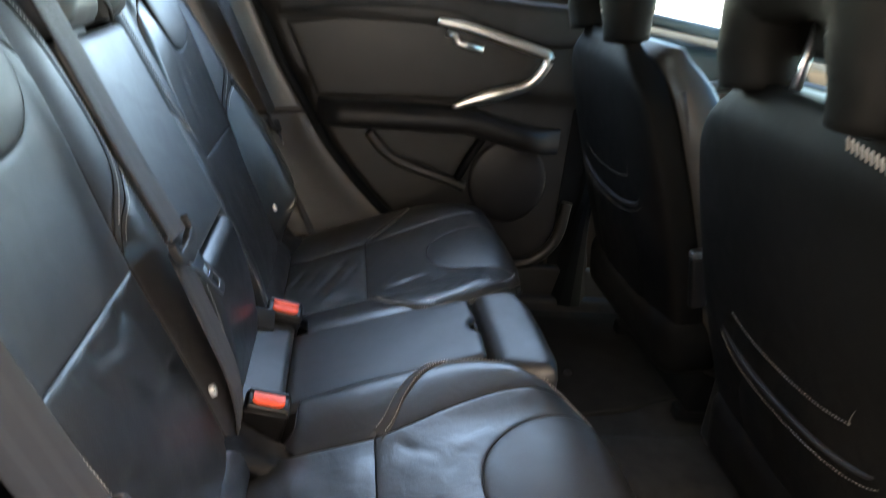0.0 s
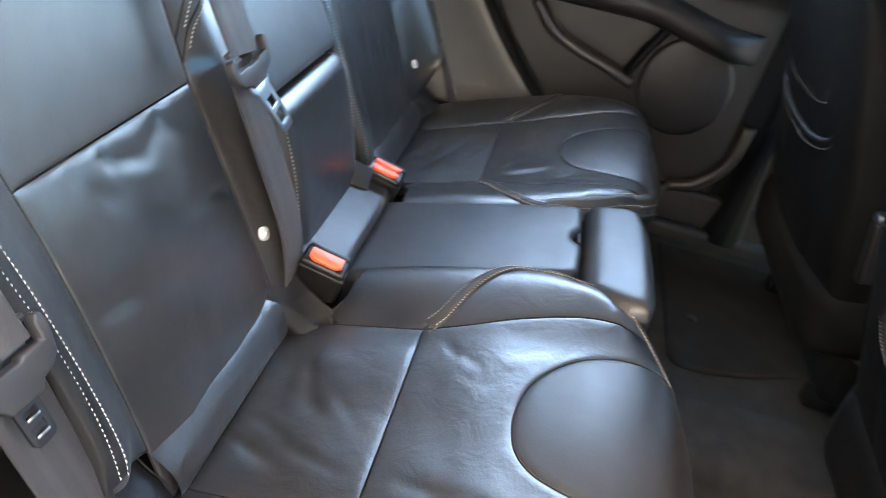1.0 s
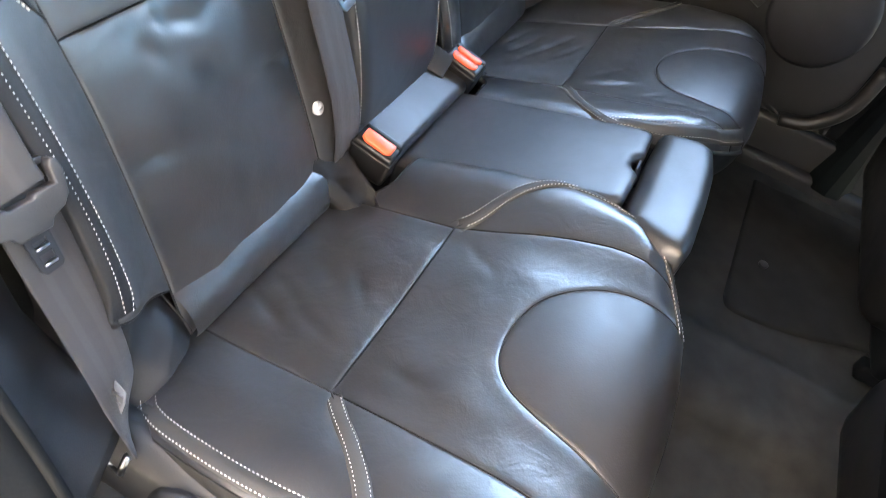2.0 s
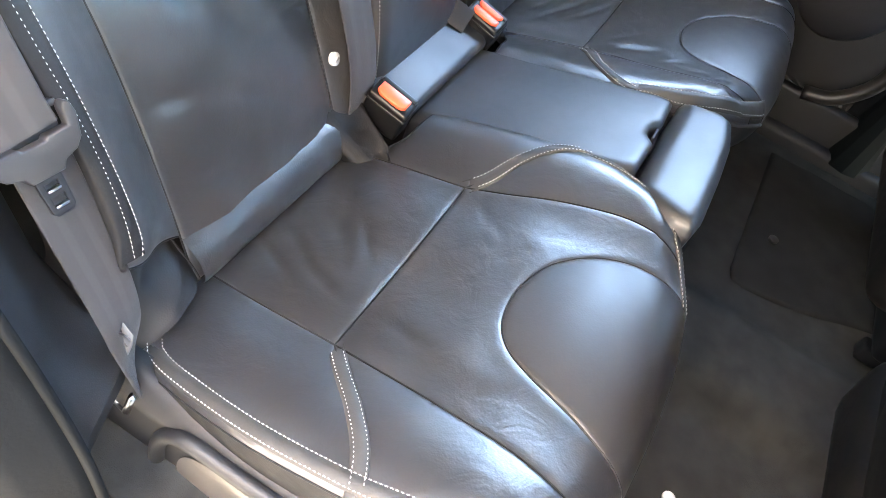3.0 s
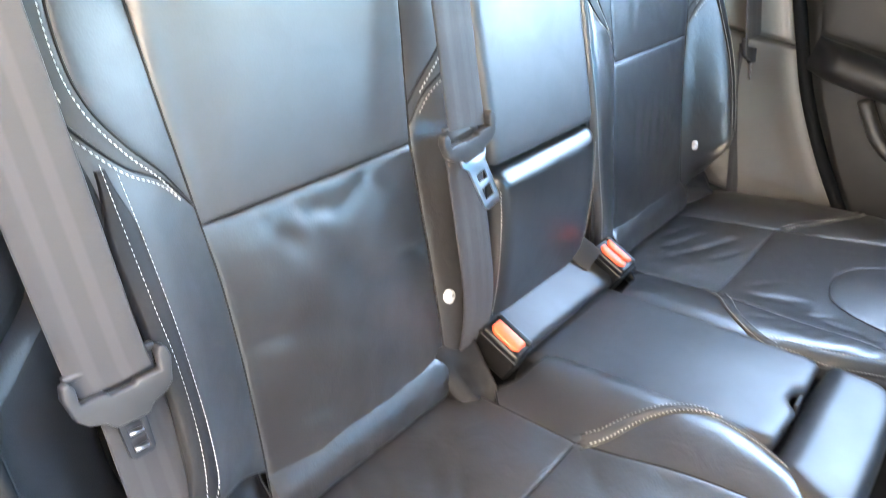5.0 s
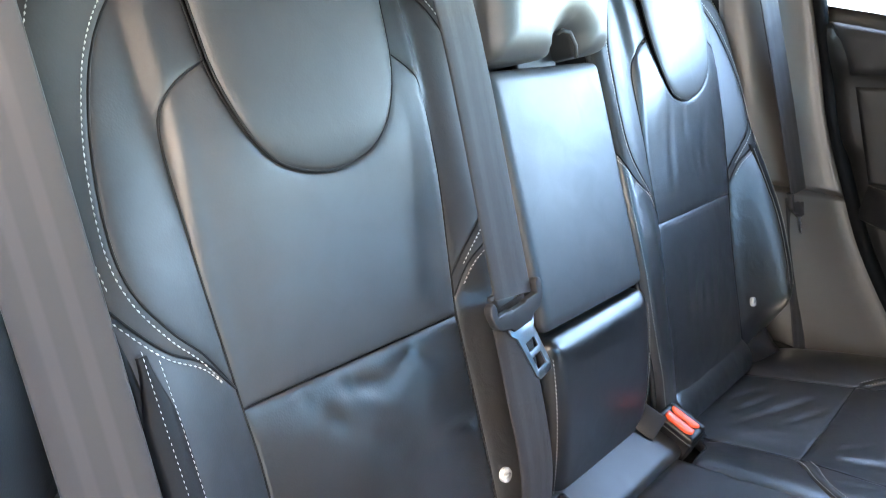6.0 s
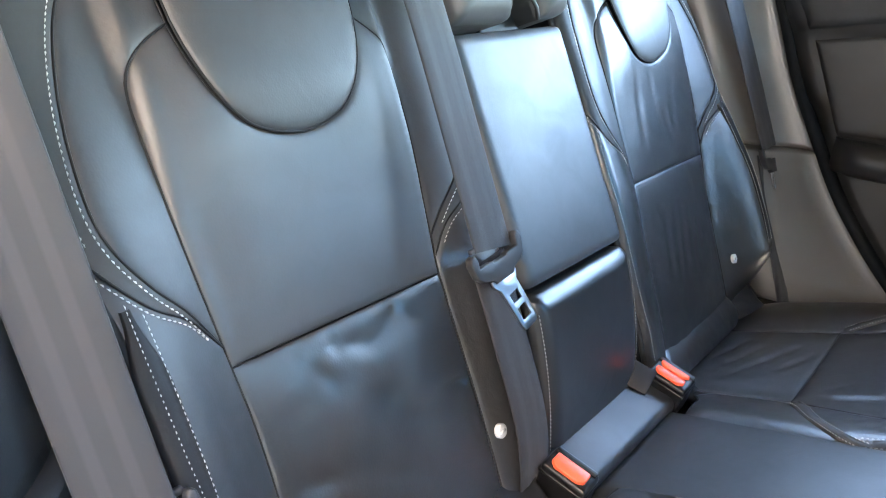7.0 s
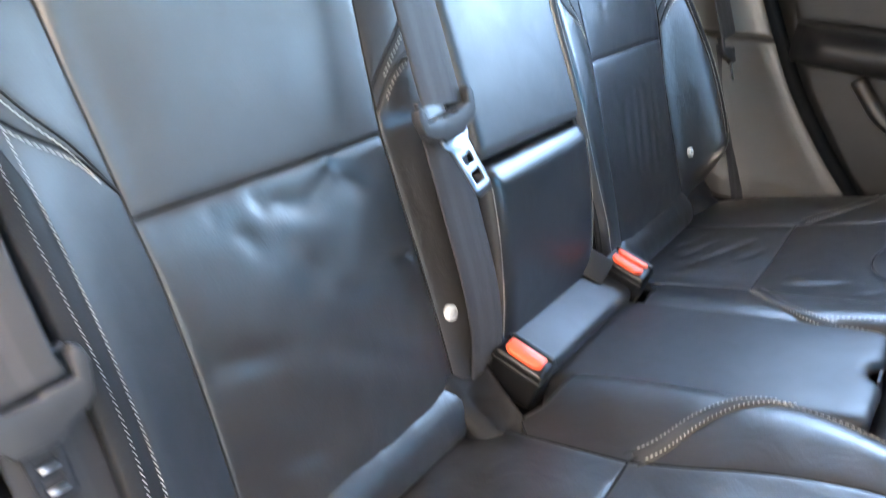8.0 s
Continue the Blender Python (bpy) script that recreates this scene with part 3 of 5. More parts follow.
def front_door(side):
    s = side
    door = thing("front_door", "closed front car door with dark trim and tinted window", "car door", (1.3, s * 0.75, 0.2), kind="structure")
    z_top = lambda x: 0.878 - 0.10 * (x - 0.945)
    part("door_panel", slab([[(x, s * (0.755 - 0.02 * math.sin(z * 5) + 0.02 * smooth01((z - 0.8) / 0.06)), z * z_top(x) / 0.86) for x in np.linspace(0.83, 1.95, 12)] for z in np.linspace(0.12, 0.86, 18)], (0, s * 0.03, 0)), PILLAR, door)
    part("window_ledge", tube([Vector((x, s * 0.752, z_top(x))) for x in np.linspace(0.82, 1.95, 10)], 0.018, 10), LEDGE, door, "blue-grey top ledge of the door")
    part("pull_handle", tube([Vector((x, s * (0.705 + 0.02 * (4 * (x - 1.2)) ** 2), 0.72 + 0.04 * math.sin((x - 1.0) * 6))) for x in np.linspace(1.0, 1.4, 14)], 0.016, 10), PILLAR, door, "grey curved pull handle")
    pane = part("window", slab([[(x, s * (0.765 - 0.14 * (z - 0.86)), z) for x in np.linspace(0.84, 1.75, 4)] for z in np.linspace(0.79, 1.27, 4)], (0, s * 0.004, 0)), GLASS_TINTED, door, "tinted door glass")
    pane.visible_shadow = False
    return door


front_door(1)
front_door(-1)


def rear_door():
    """The closed rear door across the cabin, with its trim."""
    door = thing("rear_door", "closed rear car door with black trim and chrome handle surround", "car door", (0.35, 0.75, 0.2), kind="structure")

    def rear_x(z):
        pts = [(b, a) for a, b in SEAL]
        pts = sorted(pts)
        return float(np.interp(z, [p[0] for p in pts], [p[1] for p in pts])) + 0.022

    def wall_y(x, z):
        y = 0.752 - 0.018 * smooth01((z - 0.64) / 0.05) - 0.012 * smooth01((z - 0.80) / 0.04)
        y += 0.02 * smooth01((z - 0.87) / 0.04)
        return y

    rows = []
    for z in np.concatenate([np.linspace(0.10, 0.62, 14), np.linspace(0.64, 0.925, 22)]):
        x0 = rear_x(z)
        rows.append([(x, wall_y(x, z), z) for x in np.linspace(x0, 0.745, 28)])
    part("door_panel", slab(rows, (0, 0.03, 0)), DOOR, door)
    # padded upper and insert
    wide = lambda p, q, h: Vector((p, 0.733 - h, q))
    flat = lambda p, q: 0.0
    upper = loop_of(straight((-0.085, 0.90), (0.20, 0.900)), straight((0.20, 0.900), (0.725, 0.895)), straight((0.725, 0.895), (0.715, 0.80)), curve([(0.715, 0.80), (0.63, 0.792), (0.50, 0.815), (0.355, 0.845), (0.15, 0.836), (-0.02, 0.812)]), straight((-0.02, 0.812), (-0.085, 0.90)))
    panel("upper_pad", upper, wide, door, PLASTIC, lambda p, q: 0.012, 0.012, 0.008, 0.010, 0.02, 0.012)
    insert = loop_of(curve([(-0.005, 0.795), (0.15, 0.822), (0.36, 0.826), (0.50, 0.802), (0.615, 0.776)]), curve([(0.615, 0.776), (0.61, 0.74), (0.585, 0.70), (0.53, 0.682), (0.42, 0.645)]), straight((0.42, 0.645), (0.075, 0.628)), straight((0.075, 0.628), (-0.005, 0.795)))
    panel("insert_pad", insert, wide, door, DOOR, lambda p, q: 0.004, 0.004, 0.006, 0.004, 0.03, 0.012, label="plain black door insert")
    # armrest
    rows = []
    for x in np.linspace(0.075, 0.70, 30):
        t = smooth01((x - 0.075) / 0.05) * smooth01((0.72 - x) / 0.12)
        d = 0.055 * t + 0.004
        zc = 0.59 + 0.02 * (x - 0.07) - 0.045 * smooth01((x - 0.42) / 0.25)
        rows.append([Vector((x, 0.738 - d * max(0.0, math.sin(a)) ** 0.6, zc + 0.034 * math.cos(a))) for a in np.linspace(0, math.pi, 13)])
    part("armrest", sheet(rows), PLASTIC, door, "black padded armrest")
    arm_line = curve([(0.085, 0.627), (0.20, 0.629), (0.30, 0.63)], 0.01)
    part("stitching", stitches(arm_line, lambda p, q, h: Vector((p, 0.722 - h, q)), flat, 0.002), THREAD_DARK, door)
    # bright trim
    trim = [Vector((x, 0.712, z)) for x, z in curve([(0.35, 0.832), (0.42, 0.824), (0.52, 0.803), (0.61, 0.782), (0.632, 0.772), (0.632, 0.758), (0.612, 0.722), (0.585, 0.697), (0.545, 0.681), (0.48, 0.660), (0.425, 0.638), (0.408, 0.628)], 0.008)]
    part("sill_trim", block((0.80, 0.03, 0.24), (0.60, 0.742, 0.085), bevel=0.012), DOOR, door)
    part("trim_strip", tube(trim, lambda t: 0.0045 + 0.0060 * math.sin(math.pi * min(1, max(0, t))) ** 0.35 + 0.004 * math.exp(-((t - 0.82) / 0.10) ** 2), 10, flat=1.3), CHROME, door, "satin chrome trim strip")
    lever = [Vector((x, y, z)) for x, y, z in ((0.375, 0.715, 0.806), (0.395, 0.703, 0.802), (0.402, 0.698, 0.786), (0.42, 0.697, 0.782), (0.465, 0.700, 0.776))]
    part("handle", tube(lever, 0.0065, 10, flat=1.2), CHROME, door, "chrome door release lever")
    # pocket lip and speaker
    lip = [Vector((x, 0.715, z)) for x, z in curve([(0.205, 0.552), (0.225, 0.53), (0.262, 0.495), (0.32, 0.470), (0.40, 0.447), (0.46, 0.425)], 0.01)]
    part("pocket_lip", tube(lip, 0.017, 10, flat=0.8), LIP_TRIM, door)
    ring = [(0.578 + 0.105 * math.cos(a), 0.44 + 0.115 * math.sin(a)) for a in np.linspace(0, 2 * math.pi, 49)[:-1]]
    cover = even([Vector(p) for p in ring + ring[:1]], 0.012)[:-1]
    panel("speaker_cover", cover, wide, door, PLASTIC, lambda p, q: 0.0, 0.004, 0.006, 0.016, 0.015, 0.012, label="round black speaker cover")
    bar = [Vector((x, 0.722, z)) for x, z in ((0.50, 0.565), (0.465, 0.50), (0.435, 0.43))]
    part("brace", tube(bar, 0.016, 8, flat=0.7), RUBBER, door)
    kick = [Vector((x, 0.71, z)) for x, z in curve([(0.62, 0.215), (0.68, 0.235), (0.73, 0.30), (0.742, 0.40)], 0.012)]
    part("lower_rim", tube(kick, 0.016, 10), DOOR, door)
    pane = part("window", slab([[(x + 0.0, 0.765 - 0.14 * (z - 0.86), z) for x in np.linspace(-0.14 - 0.3 * (z - 0.9), 0.74, 4)] for z in np.linspace(0.925, 1.27, 4)], (0, 0.004, 0)), GLASS_TINT, door, "lightly tinted door glass")
    pane.visible_shadow = False
    return door


rear_door()


def open_door():
    """The rear door on the camera's side, swung wide open on its front hinges."""
    door = thing("open_rear_door", "open rear car door swung forward on its hinges", "car door", (0.86, -0.8, 0.1), kind="structure")
    swing = Vector((-math.sin(radians(18)), -math.cos(radians(18)), 0))
    wide = Vector((-swing.y, swing.x, 0))
    hinge = Vector((0.86, -0.84, 0))
    put = lambda u, v, z: hinge + swing * u + wide * v + Vector((0, 0, z))
    part("door_skin", slab([[put(u, 0.05 * math.sin(z * 3.2), z) for u in np.linspace(0, 0.90, 12)] for z in np.linspace(0.03, 0.90, 14)], -wide * 0.10), PAINT, door)
    part("window_frame", tube([put(u, 0, z) for u, z in ((0.02, 0.90), (0.04, 1.10), (0.07, 1.27), (0.45, 1.30), (0.72, 1.20), (0.88, 0.92))], 0.022, 10), PLASTIC, door)
    pane = part("window", slab([[put(u, 0, z) for u in np.linspace(0.05, 0.80 - 0.5 * max(0.0, z - 1.0), 4)] for z in np.linspace(0.90, 1.26, 4)], wide * 0.004), GLASS, door, "clear door glass")
    pane.visible_shadow = False
    return door


open_door()

# floor mat across the tunnel and the bright sill strips
mat_line = loop_of(straight((0.642, 0.225), (0.645, 0.66)), straight((0.645, 0.66), (1.0, 0.66)), straight((1.0, 0.66), (0.985, 0.29)), curve([(0.985, 0.29), (0.90, 0.262), (0.80, 0.222), (0.70, 0.198), (0.655, 0.20), (0.642, 0.225)]))


def on_floor(p, q, h):
    return Vector((p, q, floor_height(p, q) + h))


mat = panel("floor_mat", mat_line, on_floor, None, CARPET_MAT, lambda p, q: 0.008, 0.006, 0.004, 0.002, 0.01, 0.012)
tagged(mat, "black carpet floor mat lying in the rear footwell", "floor mat")
strip = part("seat_base_cover", slab([[(0.500 + 0.05 * t, y, FLOOR + 0.125 - 0.115 * t ** 0.8) for t in np.linspace(0, 1, 8)] for y in np.linspace(-0.70, 0.70, 15)], (-0.01, 0, -0.004)), CARPET)
tagged(strip, "charcoal carpeted riser under the rear seat", "carpet", kind="structure")

# ---- rear seat cushions ----


def cushion(side):
    """One outer seat cushion. Plan: x forward, w outward from the seat's middle."""
    home = thing("rear_seat_cushion", "black leather rear seat cushion with pale double stitching" if side < 0 else "black leather rear seat cushion with creased inner bolster and pale stitching", "car seat", (0.25, side * MID, 0.2), "rear seat cushions")
    rim = curve([(0.045, -0.25), (0.10, -0.288), (0.20, -0.297), (0.30, -0.294), (0.34, -0.288), (0.38, -0.278), (0.42, -0.260), (0.45, -0.236), (0.482, -0.203), (0.503, -0.168)])
    rim_front_a = curve([(0.503, -0.168), (0.515, -0.146), (0.523, -0.128)])
    rim_u = curve([(0.523, -0.128), (0.533, -0.05), (0.534, 0.03), (0.528, 0.128)])
    rim_front_b = curve([(0.528, 0.128), (0.524, 0.16), (0.515, 0.198)])
    rim_out = curve([(0.515, 0.198), (0.498, 0.228), (0.46, 0.252), (0.42, 0.266), (0.36, 0.275)])
    rim_out2 = curve([(0.36, 0.275), (0.30, 0.279), (0.20, 0.276), (0.10, 0.262), (0.06, 0.250), (0.042, 0.235)])
    outline = rim + rim_front_a[1:] + rim_u[1:] + rim_front_b[1:] + rim_out[1:] + rim_out2[1:]
    rim_np = np.array([tuple(p) for p in outline])

    def base(x, w):
        z = 0.262 + 0.33 * x - 2.2 * max(0.0, x - 0.385) ** 2
        z += 0.026 * smooth01((-w - 0.12) / 0.16) * smooth01((x + 0.02) / 0.12)
        z += 0.014 * smooth01((w - 0.11) / 0.13)
        z -= 0.006 * math.exp(-((w - 0.0) / 0.09) ** 2) * smooth01((0.36 - x) / 0.1)
        a, b = rim_np[:-1], rim_np[1:]
        ab = b - a
        q = np.array((x, w)) - a
        t = ((q * ab).sum(1) / np.maximum((ab ** 2).sum(1), 1e-12)).clip(0, 1)
        d = math.sqrt(((q - t[:, None] * ab) ** 2).sum(1).min())
        r = 0.060 if x > 0.44 and abs(w) < 0.2 else 0.045 if w < 0 else 0.026 + 0.019 * smooth01((x - 0.34) / 0.08)
        if d < r:
            fall = 0.042 - 0.028 * smooth01((0.40 - x) / 0.07) * (1 if abs(w) > 0.2 else 0)
            fall *= 1 - 0.6 * smooth01((w - 0.19) / 0.03) * smooth01((0.40 - x) / 0.07)
            z -= fall * (1 - math.sqrt(max(0.0, 1 - ((r - d) / r) ** 2)))
        return z

    place = lambda x, w, h: Vector((x, side * (MID + w), h))
    inner = curve([(-0.005, -0.166), (0.03, -0.165), (0.10, -0.163), (0.20, -0.160)])
    inner_b = curve([(0.207, -0.160), (0.26, -0.170), (0.314, -0.182), (0.38, -0.188), (0.44, -0.184), (0.503, -0.168)])
    inner = inner + straight((0.20, -0.160), (0.207, -0.160))[1:]
    outer = curve([(-0.008, 0.110), (0.024, 0.113), (0.10, 0.124), (0.207, 0.137)])
    outer_b = curve([(0.207, 0.137), (0.31, 0.152), (0.42, 0.172), (0.515, 0.198)])
    middle = straight((0.207, -0.160), (0.207, 0.137))
    back = straight((-0.008, 0.110), (-0.005, -0.166))
    u_line = curve([(0.523, -0.128), (0.47, -0.127), (0.43, -0.125), (0.385, -0.109), (0.350, -0.075), (0.335, -0.025), (0.339, 0.025), (0.358, 0.058), (0.389, 0.080), (0.415, 0.092), (0.45, 0.105), (0.478, 0.116), (0.528, 0.128)])
    band_in = curve([(0.207, -0.160), (0.226, -0.185), (0.245, -0.226), (0.27, -0.260), (0.30, -0.281), (0.333, -0.2895)])
    band_out = curve([(0.207, 0.137), (0.232, 0.165), (0.262, 0.195), (0.295, 0.236), (0.315, 0.2785)])
    cut = min(range(len(rim)), key=lambda i: (rim[i] - Vector((0.333, -0.2895))).length)
    cut_out = min(range(len(rim_out2)), key=lambda i: (rim_out2[i] - Vector((0.315, 0.2785))).length)
    band_in = band_in[:-1] + [rim[cut]]
    band_out = band_out[:-1] + [rim_out2[cut_out]]
    hole_line = [(0.099, -0.163), (0.079, -0.184), (0.084, -0.196), (0.092, -0.214), (0.094, -0.245), (0.098, -0.287)]
    cut_in = min(range(len(inner)), key=lambda i: (inner[i] - Vector(hole_line[0])).length)
    cut_rim = min(range(len(rim)), key=lambda i: (rim[i] - Vector(hole_line[-1])).length)
    hole = curve([inner[cut_in]] + hole_line[1:-1] + [rim[cut_rim]])
    far = side > 0
    panel("seat_rear_panel", loop_of(back, inner, middle, outer), place, home, HIDE_SOFT if far else HIDE, base, 0.003, 0.0035, 0.009, 0.05, creased=0.003 if far else 0.0021, seed=3.0 + side, dents=[(0.06 + 0.028 * k, 0.02 - 0.03 * (k % 3), 1.2, 0.045, 0.006, 0.0028) for k in range(5)] if far else [(0.06, 0.05, 0.5, 0.05, 0.006, 0.0022), (0.09, 0.03, 0.6, 0.05, 0.007, 0.0020), (0.13, 0.06, 0.4, 0.05, 0.008, 0.0018), (0.10, -0.05, 1.2, 0.05, 0.008, 0.0016), (0.15, -0.02, 0.9, 0.04, 0.007, 0.0014), (0.05, -0.08, 1.3, 0.04, 0.007, 0.0018), (0.08, 0.06, 0.8, 0.03, 0.012, 0.003), (0.11, -0.02, 0.7, 0.035, 0.012, 0.002), (0.06, -0.08, 1.2, 0.025, 0.008, 0.002)])
    panel("seat_front_panel", loop_of(middle, outer_b, rim_front_b, u_line, rim_front_a, inner_b), place, home, HIDE, base, 0.003, 0.0035, 0.005, 0.06, creased=0.0018 if far else 0.0022, seed=7.0 + side, dents=[(0.285, -0.120, 0.25, 0.032, 0.011, 0.0030), (0.345, -0.145, 0.6, 0.020, 0.006, 0.0022), (0.38, -0.160, -0.1, 0.024, 0.006, 0.002), (0.43, -0.160, 0.7, 0.018, 0.006, 0.0015), (0.255, -0.08, 0.9, 0.03, 0.007, 0.0015)] if far else [(0.250, -0.125, 1.0, 0.018, 0.006, 0.0015), (0.275, -0.105, 0.9, 0.018, 0.006, 0.0012), (0.26, 0.09, 0.3, 0.03, 0.008, 0.0015)])
    panel("thigh_pad", loop_of(u_line, rim_u), place, home, HIDE_PAD, base, 0.003, 0.0035, 0.010, 0.055, label="smooth rounded thigh pad")
    panel("inner_bolster_rear", loop_of(inner[cut_in:], hole, rim[cut_rim:cut + 1], band_in), place, home, HIDE, base, 0.003, 0.004, 0.004, 0.04, creased=0.001, seed=11.0)
    panel("inner_bolster_front", loop_of(band_in, rim[cut:], inner_b), place, home, HIDE_SOFT if far else HIDE, base, 0.003, 0.004, 0.008 if far else 0.004, 0.05, creased=0.0028 if far else 0.0012, seed=5.0 + side, dents=[(0.29 + 0.031 * k + 0.006 * (k % 3), -0.215 - 0.010 * (k % 2), 0.5 + 0.23 * k, 0.026, 0.005 + 0.001 * (k % 3), 0.0016) for k in range(6)] if far else ())
    panel("outer_bolster_rear", loop_of(outer, band_out, rim_out2[cut_out:], straight((0.042, 0.235), (-0.008, 0.110))), place, home, HIDE, base, 0.003, 0.004, 0.009, 0.05, creased=0.0012, seed=13.0)
    panel("outer_bolster_front", loop_of(outer_b, rim_out, rim_out2[:cut_out + 1], band_out), place, home, HIDE, base, 0.003, 0.004, 0.006, 0.04, creased=0.0012, seed=17.0)
    v, f = skirt(outline, place, base, (0, 0, -0.10), 0.004)
    n = len(outline)
    for i, p in enumerate(v):  # tucked under towards the base
        t = (i // n) / 6
        p.x -= 0.035 * t * t * smooth01((p.x - 0.3) / 0.2)
        p.y += -side * 0.02 * t * t * (1 if (p.y * side - MID) > 0 else -1)
    # Side wall in the darkened leather, for the shade below the rim.
    part("cushion_wall", (v, f if side < 0 else [q[::-1] for q in f]), EDGE_SHADE_HIDE, home)
    # seam bands and stitching
    raised = lambda x, w: base(x, w) + 0.001
    part("seam_band", ribbon(band_in, lambda t: 0.024 * (1 - 0.5 * t), place, raised, 0.003), BAND, home)
    part("seam_band", ribbon(band_out, lambda t: 0.019, place, raised, 0.003), BAND, home)
    edge = shifted(rim[cut - 4:] + rim_front_a[1:], 0.0)
    part("seam_band", ribbon(shifted(edge, 0.011), lambda t: 0.017, place, raised, 0.0025), BAND, home)
    part("edge_piping", tube([place(p[0], p[1], base(p[0], p[1]) - 0.0005) for p in rim[cut_rim:cut - 2]], 0.0022, 8), BAND, home)
    part("edge_piping", tube([place(p[0], p[1], base(p[0], p[1]) - 0.001) for p in edge], 0.0035, 8), BAND, home)
    narrowed = lambda line, o: [p + s * o * (1 - 0.5 * i / len(line)) for i, (p, s) in enumerate(zip(line, sideways(line)))][2:-2]
    rows = [stitches(narrowed(band_in, o), place, raised, 0.0030, 0.0034, 0.0012, 0.0013) for o in (0.0085, -0.0085)]
    rows += [stitches(shifted(band_out, o)[2:-2], place, raised, 0.0030, 0.0034, 0.0012, 0.0013) for o in (0.006, -0.006)]
    near_rim = rim_out[8:] + rim_out2[1:]
    rows += [] if far else [stitches(shifted(near_rim, 0.007), place, raised, 0.0030, 0.0036, 0.0012, 0.0014), stitches(shifted(near_rim, 0.021), place, raised, 0.0040, 0.0036, 0.0012, 0.0014)]
    for row in rows:
        part("stitching", row, THREAD, home, "pale grey stitching")
    for o in (0.004, 0.0185):
        part("stitching", stitches(shifted(edge, o), place, raised, 0.0022, 0.004, 0.0012, 0.0012), THREAD_DIM, home, "dull grey stitching")
    if not far:
        part("seam_band", ribbon(shifted(near_rim, 0.014), 0.019, place, lambda x, w: base(x, w) + 0.0012, 0.002), BAND, home)

    # the roll along the foot of the backrest
    section = curve([(0.030, 0.266), (0.036, 0.285), (0.030, 0.306), (0.016, 0.322), (-0.004, 0.333), (-0.03, 0.338), (-0.06, 0.336)], 0.006)
    long = len(section) - 1

    def on_roll(w, t, h):
        k = min(max(t, 0.0), 0.9999) * long
        i = int(k)
        p = section[i].lerp(section[i + 1], k - i)
        d = (section[min(i + 1, long)] - section[max(i - 1, 0)]).normalized()
        sag = 0.001 * math.sin(w * 40)
        return Vector((p[0] + d[1] * h, side * (MID + w), p[1] - d[0] * h + sag * t * 0.4))

    verts, faces = [], []
    last = 0.132
    cols = np.linspace(-0.158, last, 60)
    for w in cols:
        end = min(w + 0.158, last - w)
        close = 0.0012 * math.exp(-max(0.0, end) / 0.006)
        for t in np.linspace(0, 1, 19):
            c = 0.0009 * noise.fractal(Vector((w * 26 + side, t * 3.0, 2.0)), 0.8, 2.1, 3)
            v = on_roll(w, t, 0.002 - close - 0.004 * math.exp(-t / 0.05) + c)
            verts.append(v)
    faces = sheet([verts[i * 19:(i + 1) * 19] for i in range(60)])[1]
    part("rear_roll", (verts, faces if side > 0 else [q[::-1] for q in faces]), HIDE, home, "rounded leather roll below the backrest")
    # the roll's outer end: a creased flap beyond a seam
    under = curve([(0.030, 0.514, 0.284), (0.046, 0.538, 0.296), (0.055, 0.566, 0.303), (0.058, 0.592, 0.301), (0.048, 0.624, 0.286)], 0.005)
    over = curve([(-0.034, 0.514, 0.338), (-0.024, 0.544, 0.344), (-0.008, 0.576, 0.348), (0.004, 0.600, 0.340), (0.014, 0.622, 0.316)], 0.005)
    flap = []
    for k in range(29):
        a, b = k / 28 * (len(under) - 1), k / 28 * (len(over) - 1)
        p = under[int(a)].lerp(under[min(int(a) + 1, len(under) - 1)], a % 1)
        q = over[int(b)].lerp(over[min(int(b) + 1, len(over) - 1)], b % 1)
        row = []
        for t in np.linspace(0, 1, 19):
            v = p.lerp(q, t)
            fat = math.sin(math.pi * t) ** 0.7 * (0.005 - 0.003 * k / 28) - 0.003 * math.exp(-k / 1.2)
            fold = (0.0030 - 0.0075 * abs(math.sin(4.6 * t + k * 0.11 + 0.9)) ** 0.6) * smooth01(k / 7) * math.sin(math.pi * t) ** 0.8 + 0.0035 * noise.noise(Vector((k * 0.16, t * 3.0, 7.0)))
            v += Vector((0.72, 0, 0.69)) * (fat + fold)
            row.append(Vector((v.x, side * v.y, v.z)))
        flap.append(row)
    fv, ff = sheet(flap)
    # The flap's shade is put into its colour by a darker leather.
    part("corner_flap", (fv, ff if side > 0 else [q[::-1] for q in ff]), EDGE_SHADE_HIDE, home, "creased leather flap at the end of the roll")
    part("flap_seam", tube([Vector((p.x, p.y, p.z)) + Vector((0.003, 0, 0.003)) for p in flap[0]], 0.0013, 6), EDGE_SHADE_HIDE, home, "seam of the flap")
    climb = 1.0 if side < 0 else 0.0
    low_side = curve([(0.098, 0.222, 0.296), (0.074, 0.225, 0.300), (0.042, 0.230, 0.317), (0.014, 0.236, 0.330 + 0.010 * climb), (-0.012, 0.238 + 0.010 * climb, 0.346 + 0.020 * climb)], 0.009)
    high_side = curve([(0.082, 0.196, 0.304), (0.062, 0.187, 0.309), (0.036, 0.180, 0.321), (0.012, 0.178, 0.332 + 0.010 * climb), (-0.010, 0.180, 0.348 + 0.020 * climb)], 0.009)
    tuck = []
    for k in range(25):
        a, b = k / 24 * (len(low_side) - 1), k / 24 * (len(high_side) - 1)
        p = low_side[int(a)].lerp(low_side[min(int(a) + 1, len(low_side) - 1)], a % 1)
